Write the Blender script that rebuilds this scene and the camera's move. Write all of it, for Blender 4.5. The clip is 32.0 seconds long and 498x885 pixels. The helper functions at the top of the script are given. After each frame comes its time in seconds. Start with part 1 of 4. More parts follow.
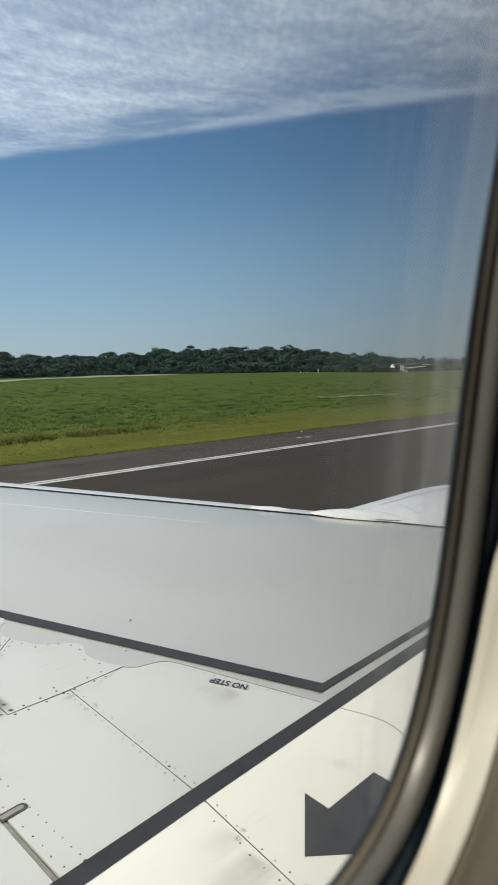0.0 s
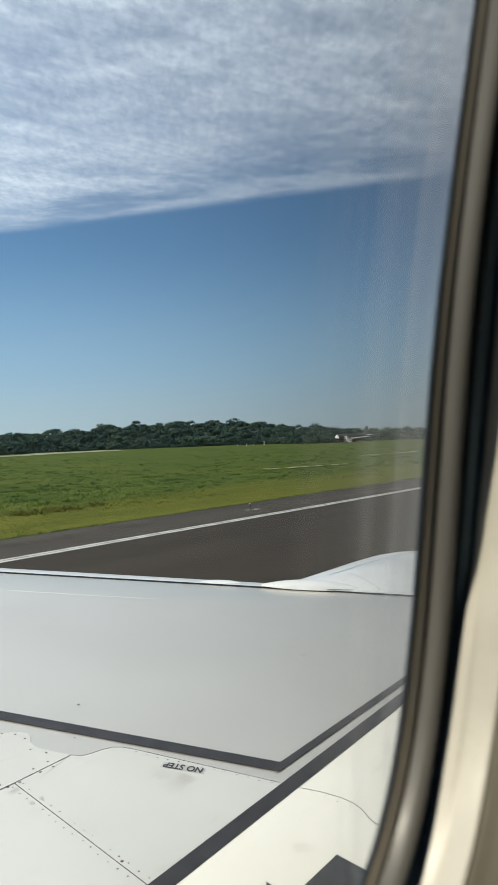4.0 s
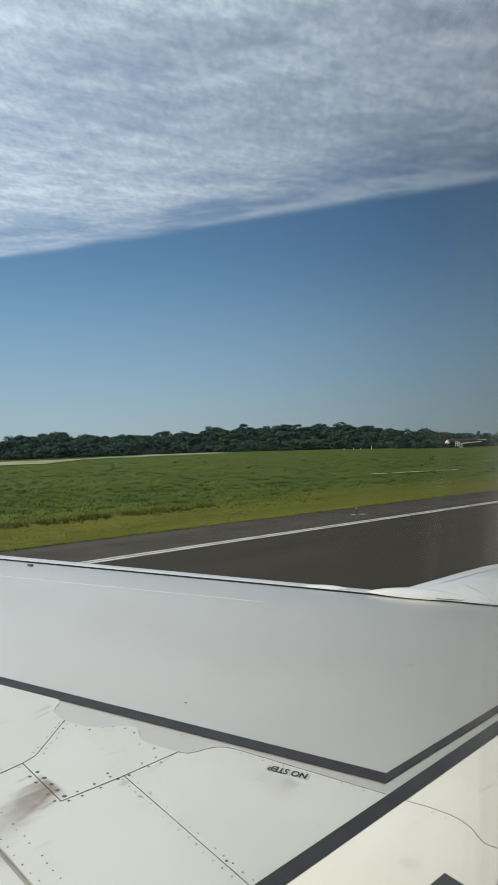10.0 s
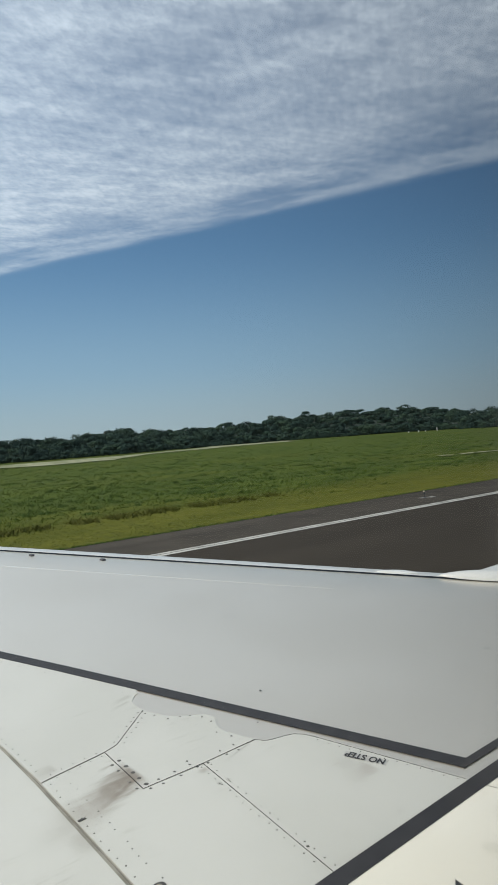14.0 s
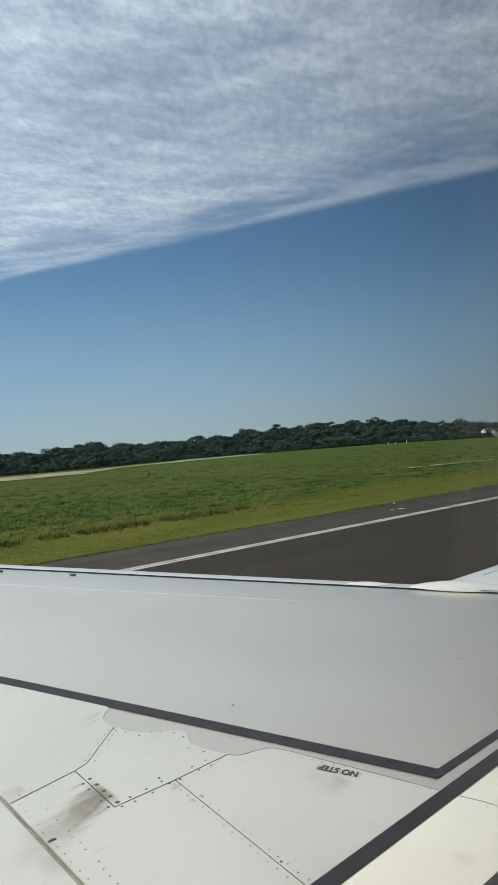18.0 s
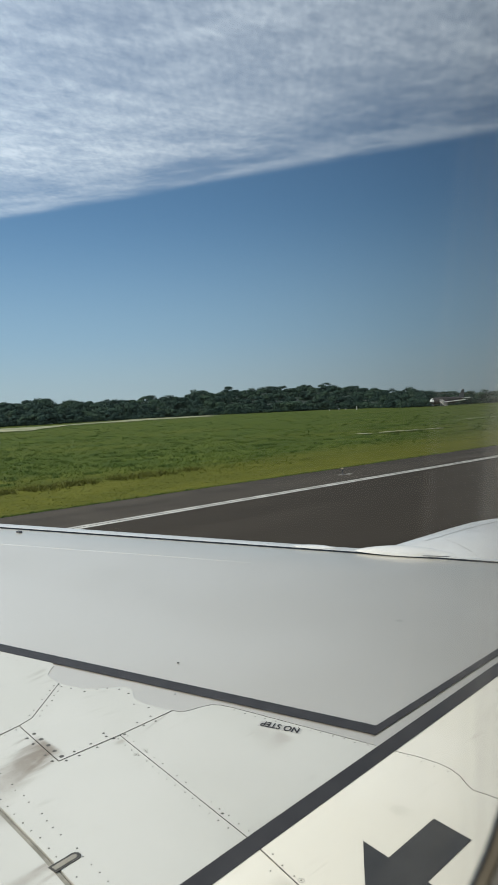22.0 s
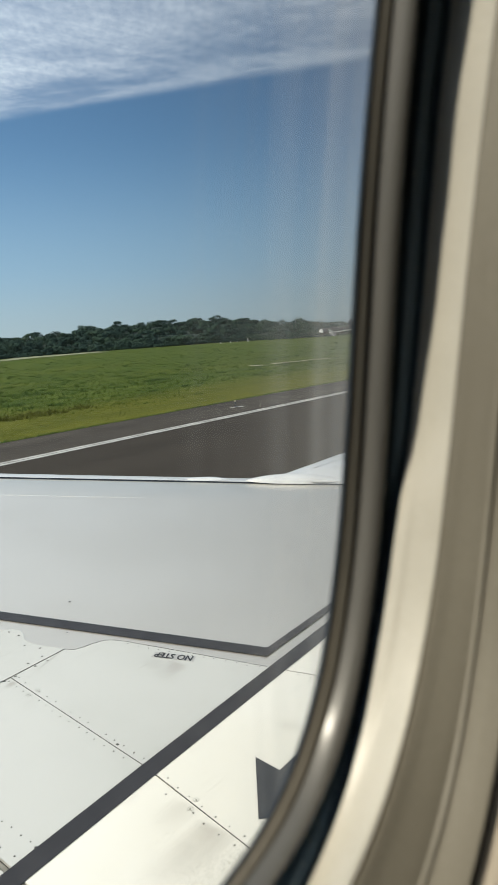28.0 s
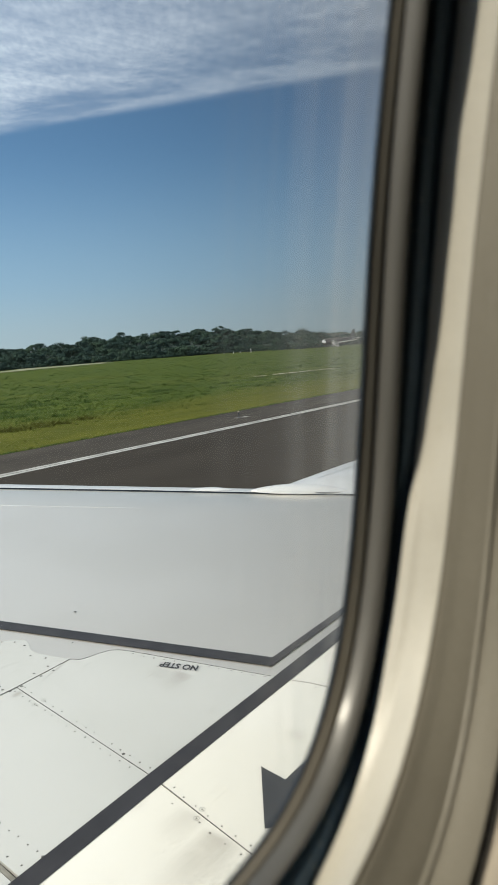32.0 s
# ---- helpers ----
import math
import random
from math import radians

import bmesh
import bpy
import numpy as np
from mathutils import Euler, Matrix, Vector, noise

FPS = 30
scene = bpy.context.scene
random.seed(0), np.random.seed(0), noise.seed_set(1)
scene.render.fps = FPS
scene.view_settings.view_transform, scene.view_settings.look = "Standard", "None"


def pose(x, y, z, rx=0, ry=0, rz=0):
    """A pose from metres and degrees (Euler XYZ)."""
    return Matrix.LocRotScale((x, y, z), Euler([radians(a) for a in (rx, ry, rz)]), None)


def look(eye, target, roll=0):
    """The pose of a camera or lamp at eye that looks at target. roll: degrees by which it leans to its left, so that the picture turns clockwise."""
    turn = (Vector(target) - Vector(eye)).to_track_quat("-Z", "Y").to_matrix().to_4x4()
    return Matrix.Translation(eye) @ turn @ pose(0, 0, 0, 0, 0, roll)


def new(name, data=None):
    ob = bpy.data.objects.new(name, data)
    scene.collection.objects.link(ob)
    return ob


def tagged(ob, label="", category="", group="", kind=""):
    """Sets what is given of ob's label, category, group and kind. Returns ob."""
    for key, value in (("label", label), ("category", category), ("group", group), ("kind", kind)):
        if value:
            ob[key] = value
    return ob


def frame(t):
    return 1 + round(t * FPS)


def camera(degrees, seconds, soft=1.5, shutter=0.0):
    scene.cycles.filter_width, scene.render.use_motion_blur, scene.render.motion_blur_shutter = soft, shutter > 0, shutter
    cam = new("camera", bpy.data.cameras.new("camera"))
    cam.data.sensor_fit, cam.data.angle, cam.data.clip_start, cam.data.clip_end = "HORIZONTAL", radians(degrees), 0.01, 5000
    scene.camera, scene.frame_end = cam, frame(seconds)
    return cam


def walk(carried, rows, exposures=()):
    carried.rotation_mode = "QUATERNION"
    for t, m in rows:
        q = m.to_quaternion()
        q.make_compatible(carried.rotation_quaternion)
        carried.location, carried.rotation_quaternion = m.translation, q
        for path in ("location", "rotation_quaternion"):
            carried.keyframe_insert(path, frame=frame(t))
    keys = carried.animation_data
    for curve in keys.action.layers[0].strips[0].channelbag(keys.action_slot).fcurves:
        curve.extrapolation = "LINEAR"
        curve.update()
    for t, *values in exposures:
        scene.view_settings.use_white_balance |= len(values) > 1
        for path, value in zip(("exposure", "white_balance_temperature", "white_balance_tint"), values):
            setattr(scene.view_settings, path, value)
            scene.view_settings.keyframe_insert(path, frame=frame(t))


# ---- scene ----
cam = camera(35.85, 32.0, soft=1.5)
# a small phone lens focused on the distance: the near window trim goes soft
cam.data.dof.use_dof = True
cam.data.dof.focus_distance = 12.0
cam.data.dof.aperture_fstop = 22.0
# seconds, x, y, z, yaw, pitch, roll; x to starboard, y along the aircraft, z up from the runway
PATH = [
    (0, 0.0016, -0.0093, 3.8682, 40.007, -5.622, 0.614), (0.5, 0.0021, -0.0067, 3.8660, 39.794, -5.750, 0.640), (1, 0.0026, -0.0045, 3.8617, 39.471, -6.118, 0.527),
    (1.5, -0.0014, -0.0043, 3.8617, 38.978, -6.661, 0.229), (2, -0.0046, -0.0049, 3.8605, 38.484, -6.594, -0.159), (2.5, -0.0078, -0.0018, 3.8579, 37.996, -5.709, 0.027),
    (3, -0.0111, 0.0003, 3.8571, 37.308, -3.955, 0.623), (3.5, -0.0083, -0.0025, 3.8598, 36.642, -1.899, 1.339), (4, -0.0080, -0.0065, 3.8598, 36.015, -0.274, 1.915),
    (4.5, -0.0144, -0.0033, 3.8553, 35.645, 0.576, 2.208), (6.5, -0.0131, -0.0007, 3.8551, 35.342, -0.463, 2.500), (7, -0.0056, -0.0055, 3.8596, 35.221, -0.593, 2.653),
    (7.5, -0.0075, -0.0029, 3.8577, 35.249, -0.549, 2.484), (8, -0.0085, -0.0016, 3.8571, 35.608, -0.425, 2.325), (8.5, -0.0076, -0.0061, 3.8597, 36.776, -0.218, 2.079),
    (9, -0.0082, -0.0101, 3.8611, 38.754, -0.021, 1.784), (9.5, -0.0117, -0.0083, 3.8626, 41.384, 0.117, 1.339), (10, -0.0132, -0.0087, 3.8640, 43.935, 0.205, 1.284),
    (10.5, -0.0121, -0.0115, 3.8655, 45.885, 0.304, 1.179), (11, -0.0128, -0.0126, 3.8656, 47.095, 0.332, 1.194), (11.5, -0.0127, -0.0118, 3.8655, 47.825, 0.320, 1.459),
    (12, -0.0134, -0.0093, 3.8645, 48.445, 0.179, 1.844), (12.5, -0.0133, -0.0081, 3.8644, 48.825, 0.017, 2.329), (13, -0.0129, -0.0082, 3.8645, 48.896, -0.165, 2.944),
    (13.5, -0.0110, -0.0093, 3.8653, 48.786, -0.276, 3.499), (15.5, -0.0109, -0.0046, 3.8618, 48.246, -0.823, 4.599), (16, -0.0121, -0.0051, 3.8629, 48.107, -0.844, 4.584),
    (16.5, -0.0125, -0.0058, 3.8637, 47.847, -0.716, 4.459), (17, -0.0114, -0.0070, 3.8641, 47.587, -0.468, 4.264), (17.5, -0.0112, -0.0086, 3.8650, 47.227, -0.099, 4.269),
    (18, -0.0093, -0.0092, 3.8643, 46.467, 0.399, 4.244), (18.5, -0.0053, -0.0108, 3.8639, 45.277, 1.028, 4.479), (19, -0.0022, -0.0123, 3.8637, 43.708, 1.556, 4.474),
    (19.5, -0.0024, -0.0149, 3.8647, 42.138, 2.154, 4.239), (20, -0.0038, -0.0200, 3.8666, 41.108, 2.463, 3.554), (20.5, -0.0061, -0.0201, 3.8663, 40.638, 2.291, 3.289),
    (21, -0.0067, -0.0208, 3.8669, 40.972, 1.364, 2.784), (21.5, -0.0100, -0.0184, 3.8654, 41.828, -0.407, 2.631), (22, -0.0135, -0.0150, 3.8643, 42.849, -2.624, 2.429),
    (22.5, -0.0166, -0.0148, 3.8646, 43.819, -4.899, 2.564), (23, -0.0178, -0.0114, 3.8645, 44.098, -6.503, 2.458), (23.5, -0.0107, -0.0106, 3.8675, 43.936, -7.263, 2.805),
    (24, -0.0089, -0.0089, 3.8667, 43.206, -7.620, 2.759), (24.5, -0.0129, 0.0022, 3.8584, 42.407, -7.789, 2.849), (25, -0.0035, 0.0004, 3.8622, 41.456, -8.135, 3.046),
    (25.5, -0.0069, 0.0162, 3.8517, 40.189, -8.418, 3.663), (26, -0.0078, 0.0329, 3.8516, 38.902, -8.785, 4.200), (26.5, -0.0059, 0.0306, 3.8526, 37.645, -8.933, 4.566),
    (28.5, -0.0052, 0.0325, 3.8492, 34.090, -7.375, 3.678), (29, -0.0053, 0.0332, 3.8481, 33.524, -6.734, 3.803), (29.5, -0.0018, 0.0316, 3.8521, 33.155, -6.203, 3.511),
    (30, 0.0005, 0.0297, 3.8561, 33.176, -5.483, 3.118), (30.5, -0.0029, 0.0265, 3.8555, 33.548, -5.791, 3.185), (31, -0.0060, 0.0229, 3.8550, 34.240, -5.739, 2.832),
    (31.5, -0.0022, 0.0173, 3.8532, 34.800, -6.389, 3.201), (32, 0.0010, 0.0135, 3.8527, 35.019, -7.170, 3.941),
]
EXPOSURES = [(0.0, 0.28, 6480, 5), (3.0, 0.33, 6480, 5), (4.0, 0.45, 6480, 5), (8.0, 0.46, 6480, 5), (9.0, 0.45, 6480, 5), (10.0, 0.17, 6480, 5), (11.0, 0.09, 6480, 5), (18.0, 0.14, 6480, 5), (20.0, 0.27, 6480, 5), (21.0, 0.34, 6480, 5), (22.0, 0.24, 6480, 5), (23.0, 0.14, 6480, 5), (25.0, 0.25, 6480, 5), (26.0, 0.29, 6480, 5), (29.5, 0.46, 6480, 5), (32.0, 0.36, 6480, 5)]
walk(cam, [(t, pose(x, y, z, 90 + p, r, w)) for t, x, y, z, w, p, r in PATH], EXPOSURES)

# ---- daylight ----
SUN_YAW, SUN_ELEV = 155.0, 45.0
sun = new("sun", bpy.data.lights.new("sun", "SUN"))
sun.data.energy, sun.data.angle, sun.data.color = 3.12, radians(0.6), (1.0, 0.895, 0.75)
s_dir = Vector((-math.sin(radians(SUN_YAW)) * math.cos(radians(SUN_ELEV)), math.cos(radians(SUN_YAW)) * math.cos(radians(SUN_ELEV)), math.sin(radians(SUN_ELEV))))
sun.matrix_world = look(tuple(s_dir * 50), (0, 0, 0))
SKY_STRENGTH, CLOUD_STRENGTH = 0.085, 0.84


class Tree:
    """A node tree with short calls: t.n(type, inputs...) adds a node, t.l(a, b) links."""

    def __init__(self, tree):
        self.t = tree
        tree.nodes.clear()

    def n(self, kind, **sets):
        node = self.t.nodes.new(kind)
        for key, value in sets.items():
            if key == "op":
                node.operation = value
            elif key == "blend":
                node.blend_type = value
            elif key == "data":
                node.data_type = value
        return node

    def l(self, a, b):
        self.t.links.new(a, b)

    def put(self, socket, value):
        if isinstance(value, bpy.types.NodeSocket):
            self.l(value, socket)
        else:
            socket.default_value = value

    def math(self, op, a, b=0.0, c=0.0):
        m = self.n("ShaderNodeMath", op=op)
        for i, v in enumerate((a, b, c)):
            self.put(m.inputs[i], v)
        return m.outputs[0]

    def ramp(self, value, lo, hi, a=0.0, b=1.0):
        m = self.n("ShaderNodeMapRange")
        m.interpolation_type = "SMOOTHSTEP"
        for i, v in enumerate((value, lo, hi, a, b)):
            self.put(m.inputs[i], v)
        return m.outputs[0]

    def mix(self, fac, a, b, blend="MIX"):
        m = self.n("ShaderNodeMix", data="RGBA", blend=blend)
        self.put(m.inputs[0], fac)
        for i, v in ((6, a), (7, b)):
            self.put(m.inputs[i], v if isinstance(v, bpy.types.NodeSocket) else (*v, 1.0))
        return m.outputs[2]

    def scaled(self, vec, s):
        m = self.n("ShaderNodeVectorMath", op="MULTIPLY")
        self.put(m.inputs[0], vec)
        m.inputs[1].default_value = s
        return m.outputs[0]

    def noise(self, vec, scale, detail=4.0, rough=0.55):
        m = self.n("ShaderNodeTexNoise")
        self.put(m.inputs["Vector"], vec)
        m.inputs["Scale"].default_value, m.inputs["Detail"].default_value, m.inputs["Roughness"].default_value = scale, detail, rough
        return m.outputs["Fac"]

    def place(self):
        return self.n("ShaderNodeNewGeometry").outputs["Position"]

    def split(self, vec):
        m = self.n("ShaderNodeSeparateXYZ")
        self.put(m.inputs[0], vec)
        return m.outputs


world = bpy.data.worlds.new("sky")
scene.world = world
world.use_nodes = True
w = Tree(world.node_tree)
sky = w.n("ShaderNodeTexSky")
sky.sky_type, sky.sun_disc = "NISHITA", False
sky.sun_elevation, sky.sun_rotation = radians(SUN_ELEV), radians(-SUN_YAW)
sky.altitude, sky.air_density, sky.dust_density, sky.ozone_density = 20, 1.0, 0.3, 1.5
way = w.split(w.n("ShaderNodeTexCoord").outputs["Generated"])
high = w.math("MAXIMUM", way[2], 0.03)
px, py = w.math("DIVIDE", way[0], high), w.math("DIVIDE", way[1], high)
# a sheet of high cloud that ends in a long straight edge
across = w.math("SUBTRACT", 3.31, w.math("SUBTRACT", py, w.math("MULTIPLY", px, 0.338)))
along = w.math("ADD", w.math("MULTIPLY", px, 0.947), w.math("MULTIPLY", py, 0.32))


def cloud_noise(sa, sc, scale, detail, rough, shear=0.0):
    both = w.n("ShaderNodeCombineXYZ")
    w.put(both.inputs[0], w.math("MULTIPLY", w.math("ADD", along, w.math("MULTIPLY", across, shear)), sa))
    w.put(both.inputs[1], w.math("MULTIPLY", across, sc))
    return w.noise(both.outputs[0], scale, detail, rough)


wobble = w.math("MULTIPLY", w.math("SUBTRACT", cloud_noise(0.6, 0.2, 1.0, 3, 0.5), 0.5), 0.10)
inside = w.math("ADD", across, wobble)
edge = w.ramp(inside, -0.02, 0.14)
banks = w.ramp(cloud_noise(0.42, 0.60, 1.2, 5, 0.55, 0.5), 0.34, 0.64, 0.60, 1.0)
fleece = w.ramp(cloud_noise(3.0, 1.15, 3.4, 8, 0.66, 0.5), 0.30, 0.68, 0.68, 1.0)
ripple = w.ramp(cloud_noise(11.0, 4.4, 3.0, 6, 0.68, -0.3), 0.30, 0.70, 0.72, 1.0)
gaps = w.ramp(cloud_noise(1.2, 2.2, 1.6, 5, 0.6, 0.6), 0.40, 0.60)
rim = w.math("MULTIPLY", w.ramp(inside, 0.01, 0.10), w.ramp(inside, 0.10, 0.30, 0.10, 0.0))
body = w.math("MULTIPLY", w.math("MULTIPLY", banks, fleece), ripple)
open_edge = w.ramp(inside, 0.05, 0.90)
deep = w.math("ADD", w.math("MULTIPLY", open_edge, 0.62), w.math("ADD", 0.14, w.math("MULTIPLY", gaps, w.ramp(inside, 0.0, 1.2, 0.36, 0.22))))
cover = w.math("MULTIPLY", edge, w.math("MINIMUM", w.math("ADD", w.math("MULTIPLY", body, deep), rim), 1.0))
cover = w.math("MINIMUM", w.math("MULTIPLY", cover, 1.16), 0.95)
bg_sky, bg_cloud, mixed = w.n("ShaderNodeBackground"), w.n("ShaderNodeBackground"), w.n("ShaderNodeMixShader")
haze = w.ramp(way[2], -0.02, 0.26, 0.80, 0.0)
clear = w.mix(1.0, sky.outputs[0], (0.74, 0.955, 1.11), "MULTIPLY")
low = w.ramp(way[2], -0.02, 0.10, 0.55, 0.0)
w.put(bg_sky.inputs[0], w.mix(low, w.mix(haze, clear, (3.7, 5.2, 7.3)), (5.3, 6.2, 6.1)))
w.put(bg_sky.inputs[1], w.math("MULTIPLY", w.ramp(way[0], -0.92, -0.30, 1.13, 0.68), SKY_STRENGTH))
bg_cloud.inputs[0].default_value = (0.80, 0.895, 1.04, 1.0)
# the cloud sheet is thinner and brighter towards the sunny side
sunward = w.math("ADD", w.math("MULTIPLY", way[0], -0.243), w.math("ADD", w.math("MULTIPLY", way[1], -0.75), w.math("MULTIPLY", way[2], 0.616)))
toward = w.ramp(sunward, -0.75, 1.0, 0.68, 1.86)
w.put(bg_cloud.inputs[1], w.math("MULTIPLY", toward, CLOUD_STRENGTH))
w.put(mixed.inputs[0], cover)
w.l(bg_sky.outputs[0], mixed.inputs[1])
w.l(bg_cloud.outputs[0], mixed.inputs[2])
out = w.n("ShaderNodeOutputWorld")
w.l(mixed.outputs[0], out.inputs[0])


# ---- materials ----
def material(name, rough=0.5, metal=0.0, coat=0.0, spec=0.5):
    m = bpy.data.materials.new(name)
    m.use_nodes = True
    t = Tree(m.node_tree)
    b, o = t.n("ShaderNodeBsdfPrincipled"), t.n("ShaderNodeOutputMaterial")
    t.l(b.outputs[0], o.inputs[0])
    b.inputs["Roughness"].default_value, b.inputs["Metallic"].default_value = rough, metal
    b.inputs["Coat Roughness"].default_value = 0.22
    b.inputs["Coat Weight"].default_value, b.inputs["Specular IOR Level"].default_value = coat, spec
    return m, t, b


def relief(t, b, height, strength, distance):
    k = t.n("ShaderNodeBump")
    t.put(k.inputs["Height"], height)
    k.inputs["Strength"].default_value, k.inputs["Distance"].default_value = strength, distance
    t.l(k.outputs[0], b.inputs["Normal"])


def paint(name, c1, c2, scale=3.0, rough=0.45, metal=0.0, coat=0.0, grain=0.0, fine=60.0, stretch=(1, 1, 1), spec=0.5):
    """Two tones by coarse and fine noise, with a little relief."""
    m, t, b = material(name, rough, metal, coat, spec)
    p = t.scaled(t.place(), stretch)
    big, small = t.noise(p, scale, 5), t.noise(p, fine, 4)
    f = t.ramp(t.math("ADD", t.math("MULTIPLY", big, 0.7), t.math("MULTIPLY", small, 0.3)), 0.35, 0.65)
    t.put(b.inputs["Base Color"], t.mix(f, c1, c2))
    t.put(b.inputs["Roughness"], t.ramp(small, 0.2, 0.8, rough * 0.88, min(1.0, rough * 1.12)))
    if grain:
        relief(t, b, small, grain, 0.01)
    return m


STREAKS = ((-2.400, 1.445, 0.42, 0.50, 0.100, 0.12, 1.25), (-2.447, 1.396, 0.22, 0.10, 0.012, 0.02, 0.8), (-2.395, 1.392, 0.22, 0.12, 0.014, 0.02, 0.8), (-2.346, 1.386, 0.25, 0.15, 0.014, 0.03, 1.0), (-2.298, 1.382, 0.22, 0.12, 0.014, 0.02, 0.9), (-2.50, 1.402, 0.2, 0.07, 0.01, 0.015, 0.6),
           (-1.838, 1.078, 0.10, 0.42, 0.030, 0.085, 0.62), (-1.850, 1.082, 0.12, 0.12, 0.012, 0.02, 0.8), (-1.800, 1.074, 0.10, 0.10, 0.010, 0.02, 0.6), (-2.25, 1.128, 0.12, 0.20, 0.06, 0.08, 0.35),
           (-1.20, 1.455, 0.02, 0.36, 0.08, 0.11, 0.62), (-1.06, 1.430, 0.02, 0.24, 0.06, 0.08, 0.50), (-1.32, 1.485, 0.05, 0.16, 0.06, 0.08, 0.35), (-2.30, 1.925, 0.30, 0.26, 0.007, 0.010, 0.55), (-2.245, 1.65, 0.15, 0.06, 0.02, 0.02, 0.6), (-1.86, 2.100, 0.15, 0.18, 0.06, 0.08, 0.50), (-2.99, 1.80, 0.30, 0.14, 0.02, 0.03, 0.35), (-2.94, 1.76, 0.30, 0.12, 0.012, 0.02, 0.35),
           (-2.36, 1.420, 0.45, 0.42, 0.030, 0.05, 1.3), (-2.46, 1.440, 0.45, 0.30, 0.025, 0.04, 0.9), (-2.30, 1.20, 0.30, 0.16, 0.12, 0.16, 0.7), (-2.62, 1.24, 0.30, 0.14, 0.05, 0.08, 0.45), (-2.15, 1.12, 0.10, 0.10, 0.10, 0.08, 0.5))


def wing_paint(name, c1, c2, soiled, rough, metal=0.0):
    """Gloss paint with chordwise grime and soft soot round fasteners."""
    m, t, b = material(name, rough, metal)
    p = t.place()
    broad, mottled = t.noise(p, 1.3, 4), t.noise(p, 11.0, 5)
    streak = t.noise(t.scaled(p, (34.0, 3.0, 4.0)), 1.0, 5, 0.6)
    base = t.mix(t.ramp(broad, 0.35, 0.65), c1, c2)
    grime = t.math("MULTIPLY", t.ramp(streak, 0.56, 0.76), t.ramp(mottled, 0.42, 0.66))
    xyz = t.split(p)
    spots = 0.0
    for x, y, rx, ry, power in ((-2.253, 3.520, 0.028, 0.03, 2.0), (-2.05, 3.42, 0.02, 0.02, 1.5), (-3.6, 2.9, 0.10, 0.07, 0.5), (-1.929, 2.041, 0.08, 0.06, 0.2), (-1.30, 1.98, 0.06, 0.05, 0.25)):
        dx = t.math("DIVIDE", t.math("SUBTRACT", xyz[0], x), rx)
        dy = t.math("DIVIDE", t.math("SUBTRACT", xyz[1], y), ry)
        r = t.math("SQRT", t.math("ADD", t.math("MULTIPLY", dx, dx), t.math("MULTIPLY", dy, dy)))
        r = t.math("ADD", r, t.math("MULTIPLY", t.math("SUBTRACT", streak, 0.5), 0.8))
        spots = t.math("MAXIMUM", spots, t.ramp(r, 0.15, 1.0, power, 0.0))
    # one-sided streaks drawn aft by the airflow: start, drift, length, widths at both ends, strength
    for x, y, drift, length, w0, w1, power in STREAKS:
        aft = t.math("SUBTRACT", y, xyz[1])
        side = t.math("ABSOLUTE", t.math("SUBTRACT", t.math("SUBTRACT", xyz[0], x), t.math("MULTIPLY", aft, drift)))
        width = t.ramp(aft, 0.0, length, w0, w1)
        edge = t.math("ADD", t.math("DIVIDE", side, width), t.math("MULTIPLY", t.math("SUBTRACT", streak, 0.5), 0.9))
        fade = t.math("MULTIPLY", t.ramp(aft, -0.012, 0.012), t.ramp(aft, 0.02, length, 1.0, 0.0))
        spots = t.math("MAXIMUM", spots, t.math("MULTIPLY", t.math("MULTIPLY", fade, t.ramp(edge, 0.1, 1.05, 1.0, 0.0)), power))
    # fine sooty speckle on the root panels
    fine = t.noise(p, 120.0, 6, 0.75)
    patch = t.math("MULTIPLY", t.ramp(t.noise(p, 5.0, 3), 0.36, 0.72), t.math("MULTIPLY", t.ramp(xyz[0], -1.45, -1.2), t.math("MULTIPLY", t.ramp(xyz[1], 1.47, 1.40), t.ramp(xyz[1], 1.05, 1.30))))
    spots = t.math("MAXIMUM", spots, t.math("MULTIPLY", t.math("MULTIPLY", patch, t.ramp(fine, 0.40, 0.66)), 0.9))
    soil = t.math("MAXIMUM", t.math("MULTIPLY", grime, soiled * 0.55), t.math("MULTIPLY", t.math("MULTIPLY", spots, t.ramp(mottled, 0.25, 0.6, 0.6, 1.0)), soiled * 1.35))
    t.put(b.inputs["Base Color"], t.mix(soil, base, (0.19, 0.145, 0.100)))
    if soiled:
        relief(t, b, t.noise(p, 1.6, 1), 0.08, 0.01)
    return m


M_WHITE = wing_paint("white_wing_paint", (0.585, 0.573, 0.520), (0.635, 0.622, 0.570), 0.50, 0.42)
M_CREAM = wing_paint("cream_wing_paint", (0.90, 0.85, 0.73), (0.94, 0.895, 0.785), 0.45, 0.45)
M_GREY = wing_paint("grey_wing_paint", (0.83, 0.757, 0.645), (0.87, 0.797, 0.685), 0.10, 0.34, 0.68)
M_NOSE = paint("bare_polished_metal", (0.66, 0.655, 0.635), (0.74, 0.735, 0.715), 4.0, 0.34, 0.15)
M_BLACK = paint("walkway_black_paint", (0.034, 0.033, 0.035), (0.048, 0.046, 0.048), 14.0, 0.6, spec=0.3)
M_ARROW = paint("charcoal_walkway_paint", (0.040, 0.041, 0.042), (0.055, 0.055, 0.055), 14.0, 0.6)
M_SEALANT = paint("dark_sealant", (0.045, 0.043, 0.04), (0.09, 0.085, 0.075), 30.0, 0.7)
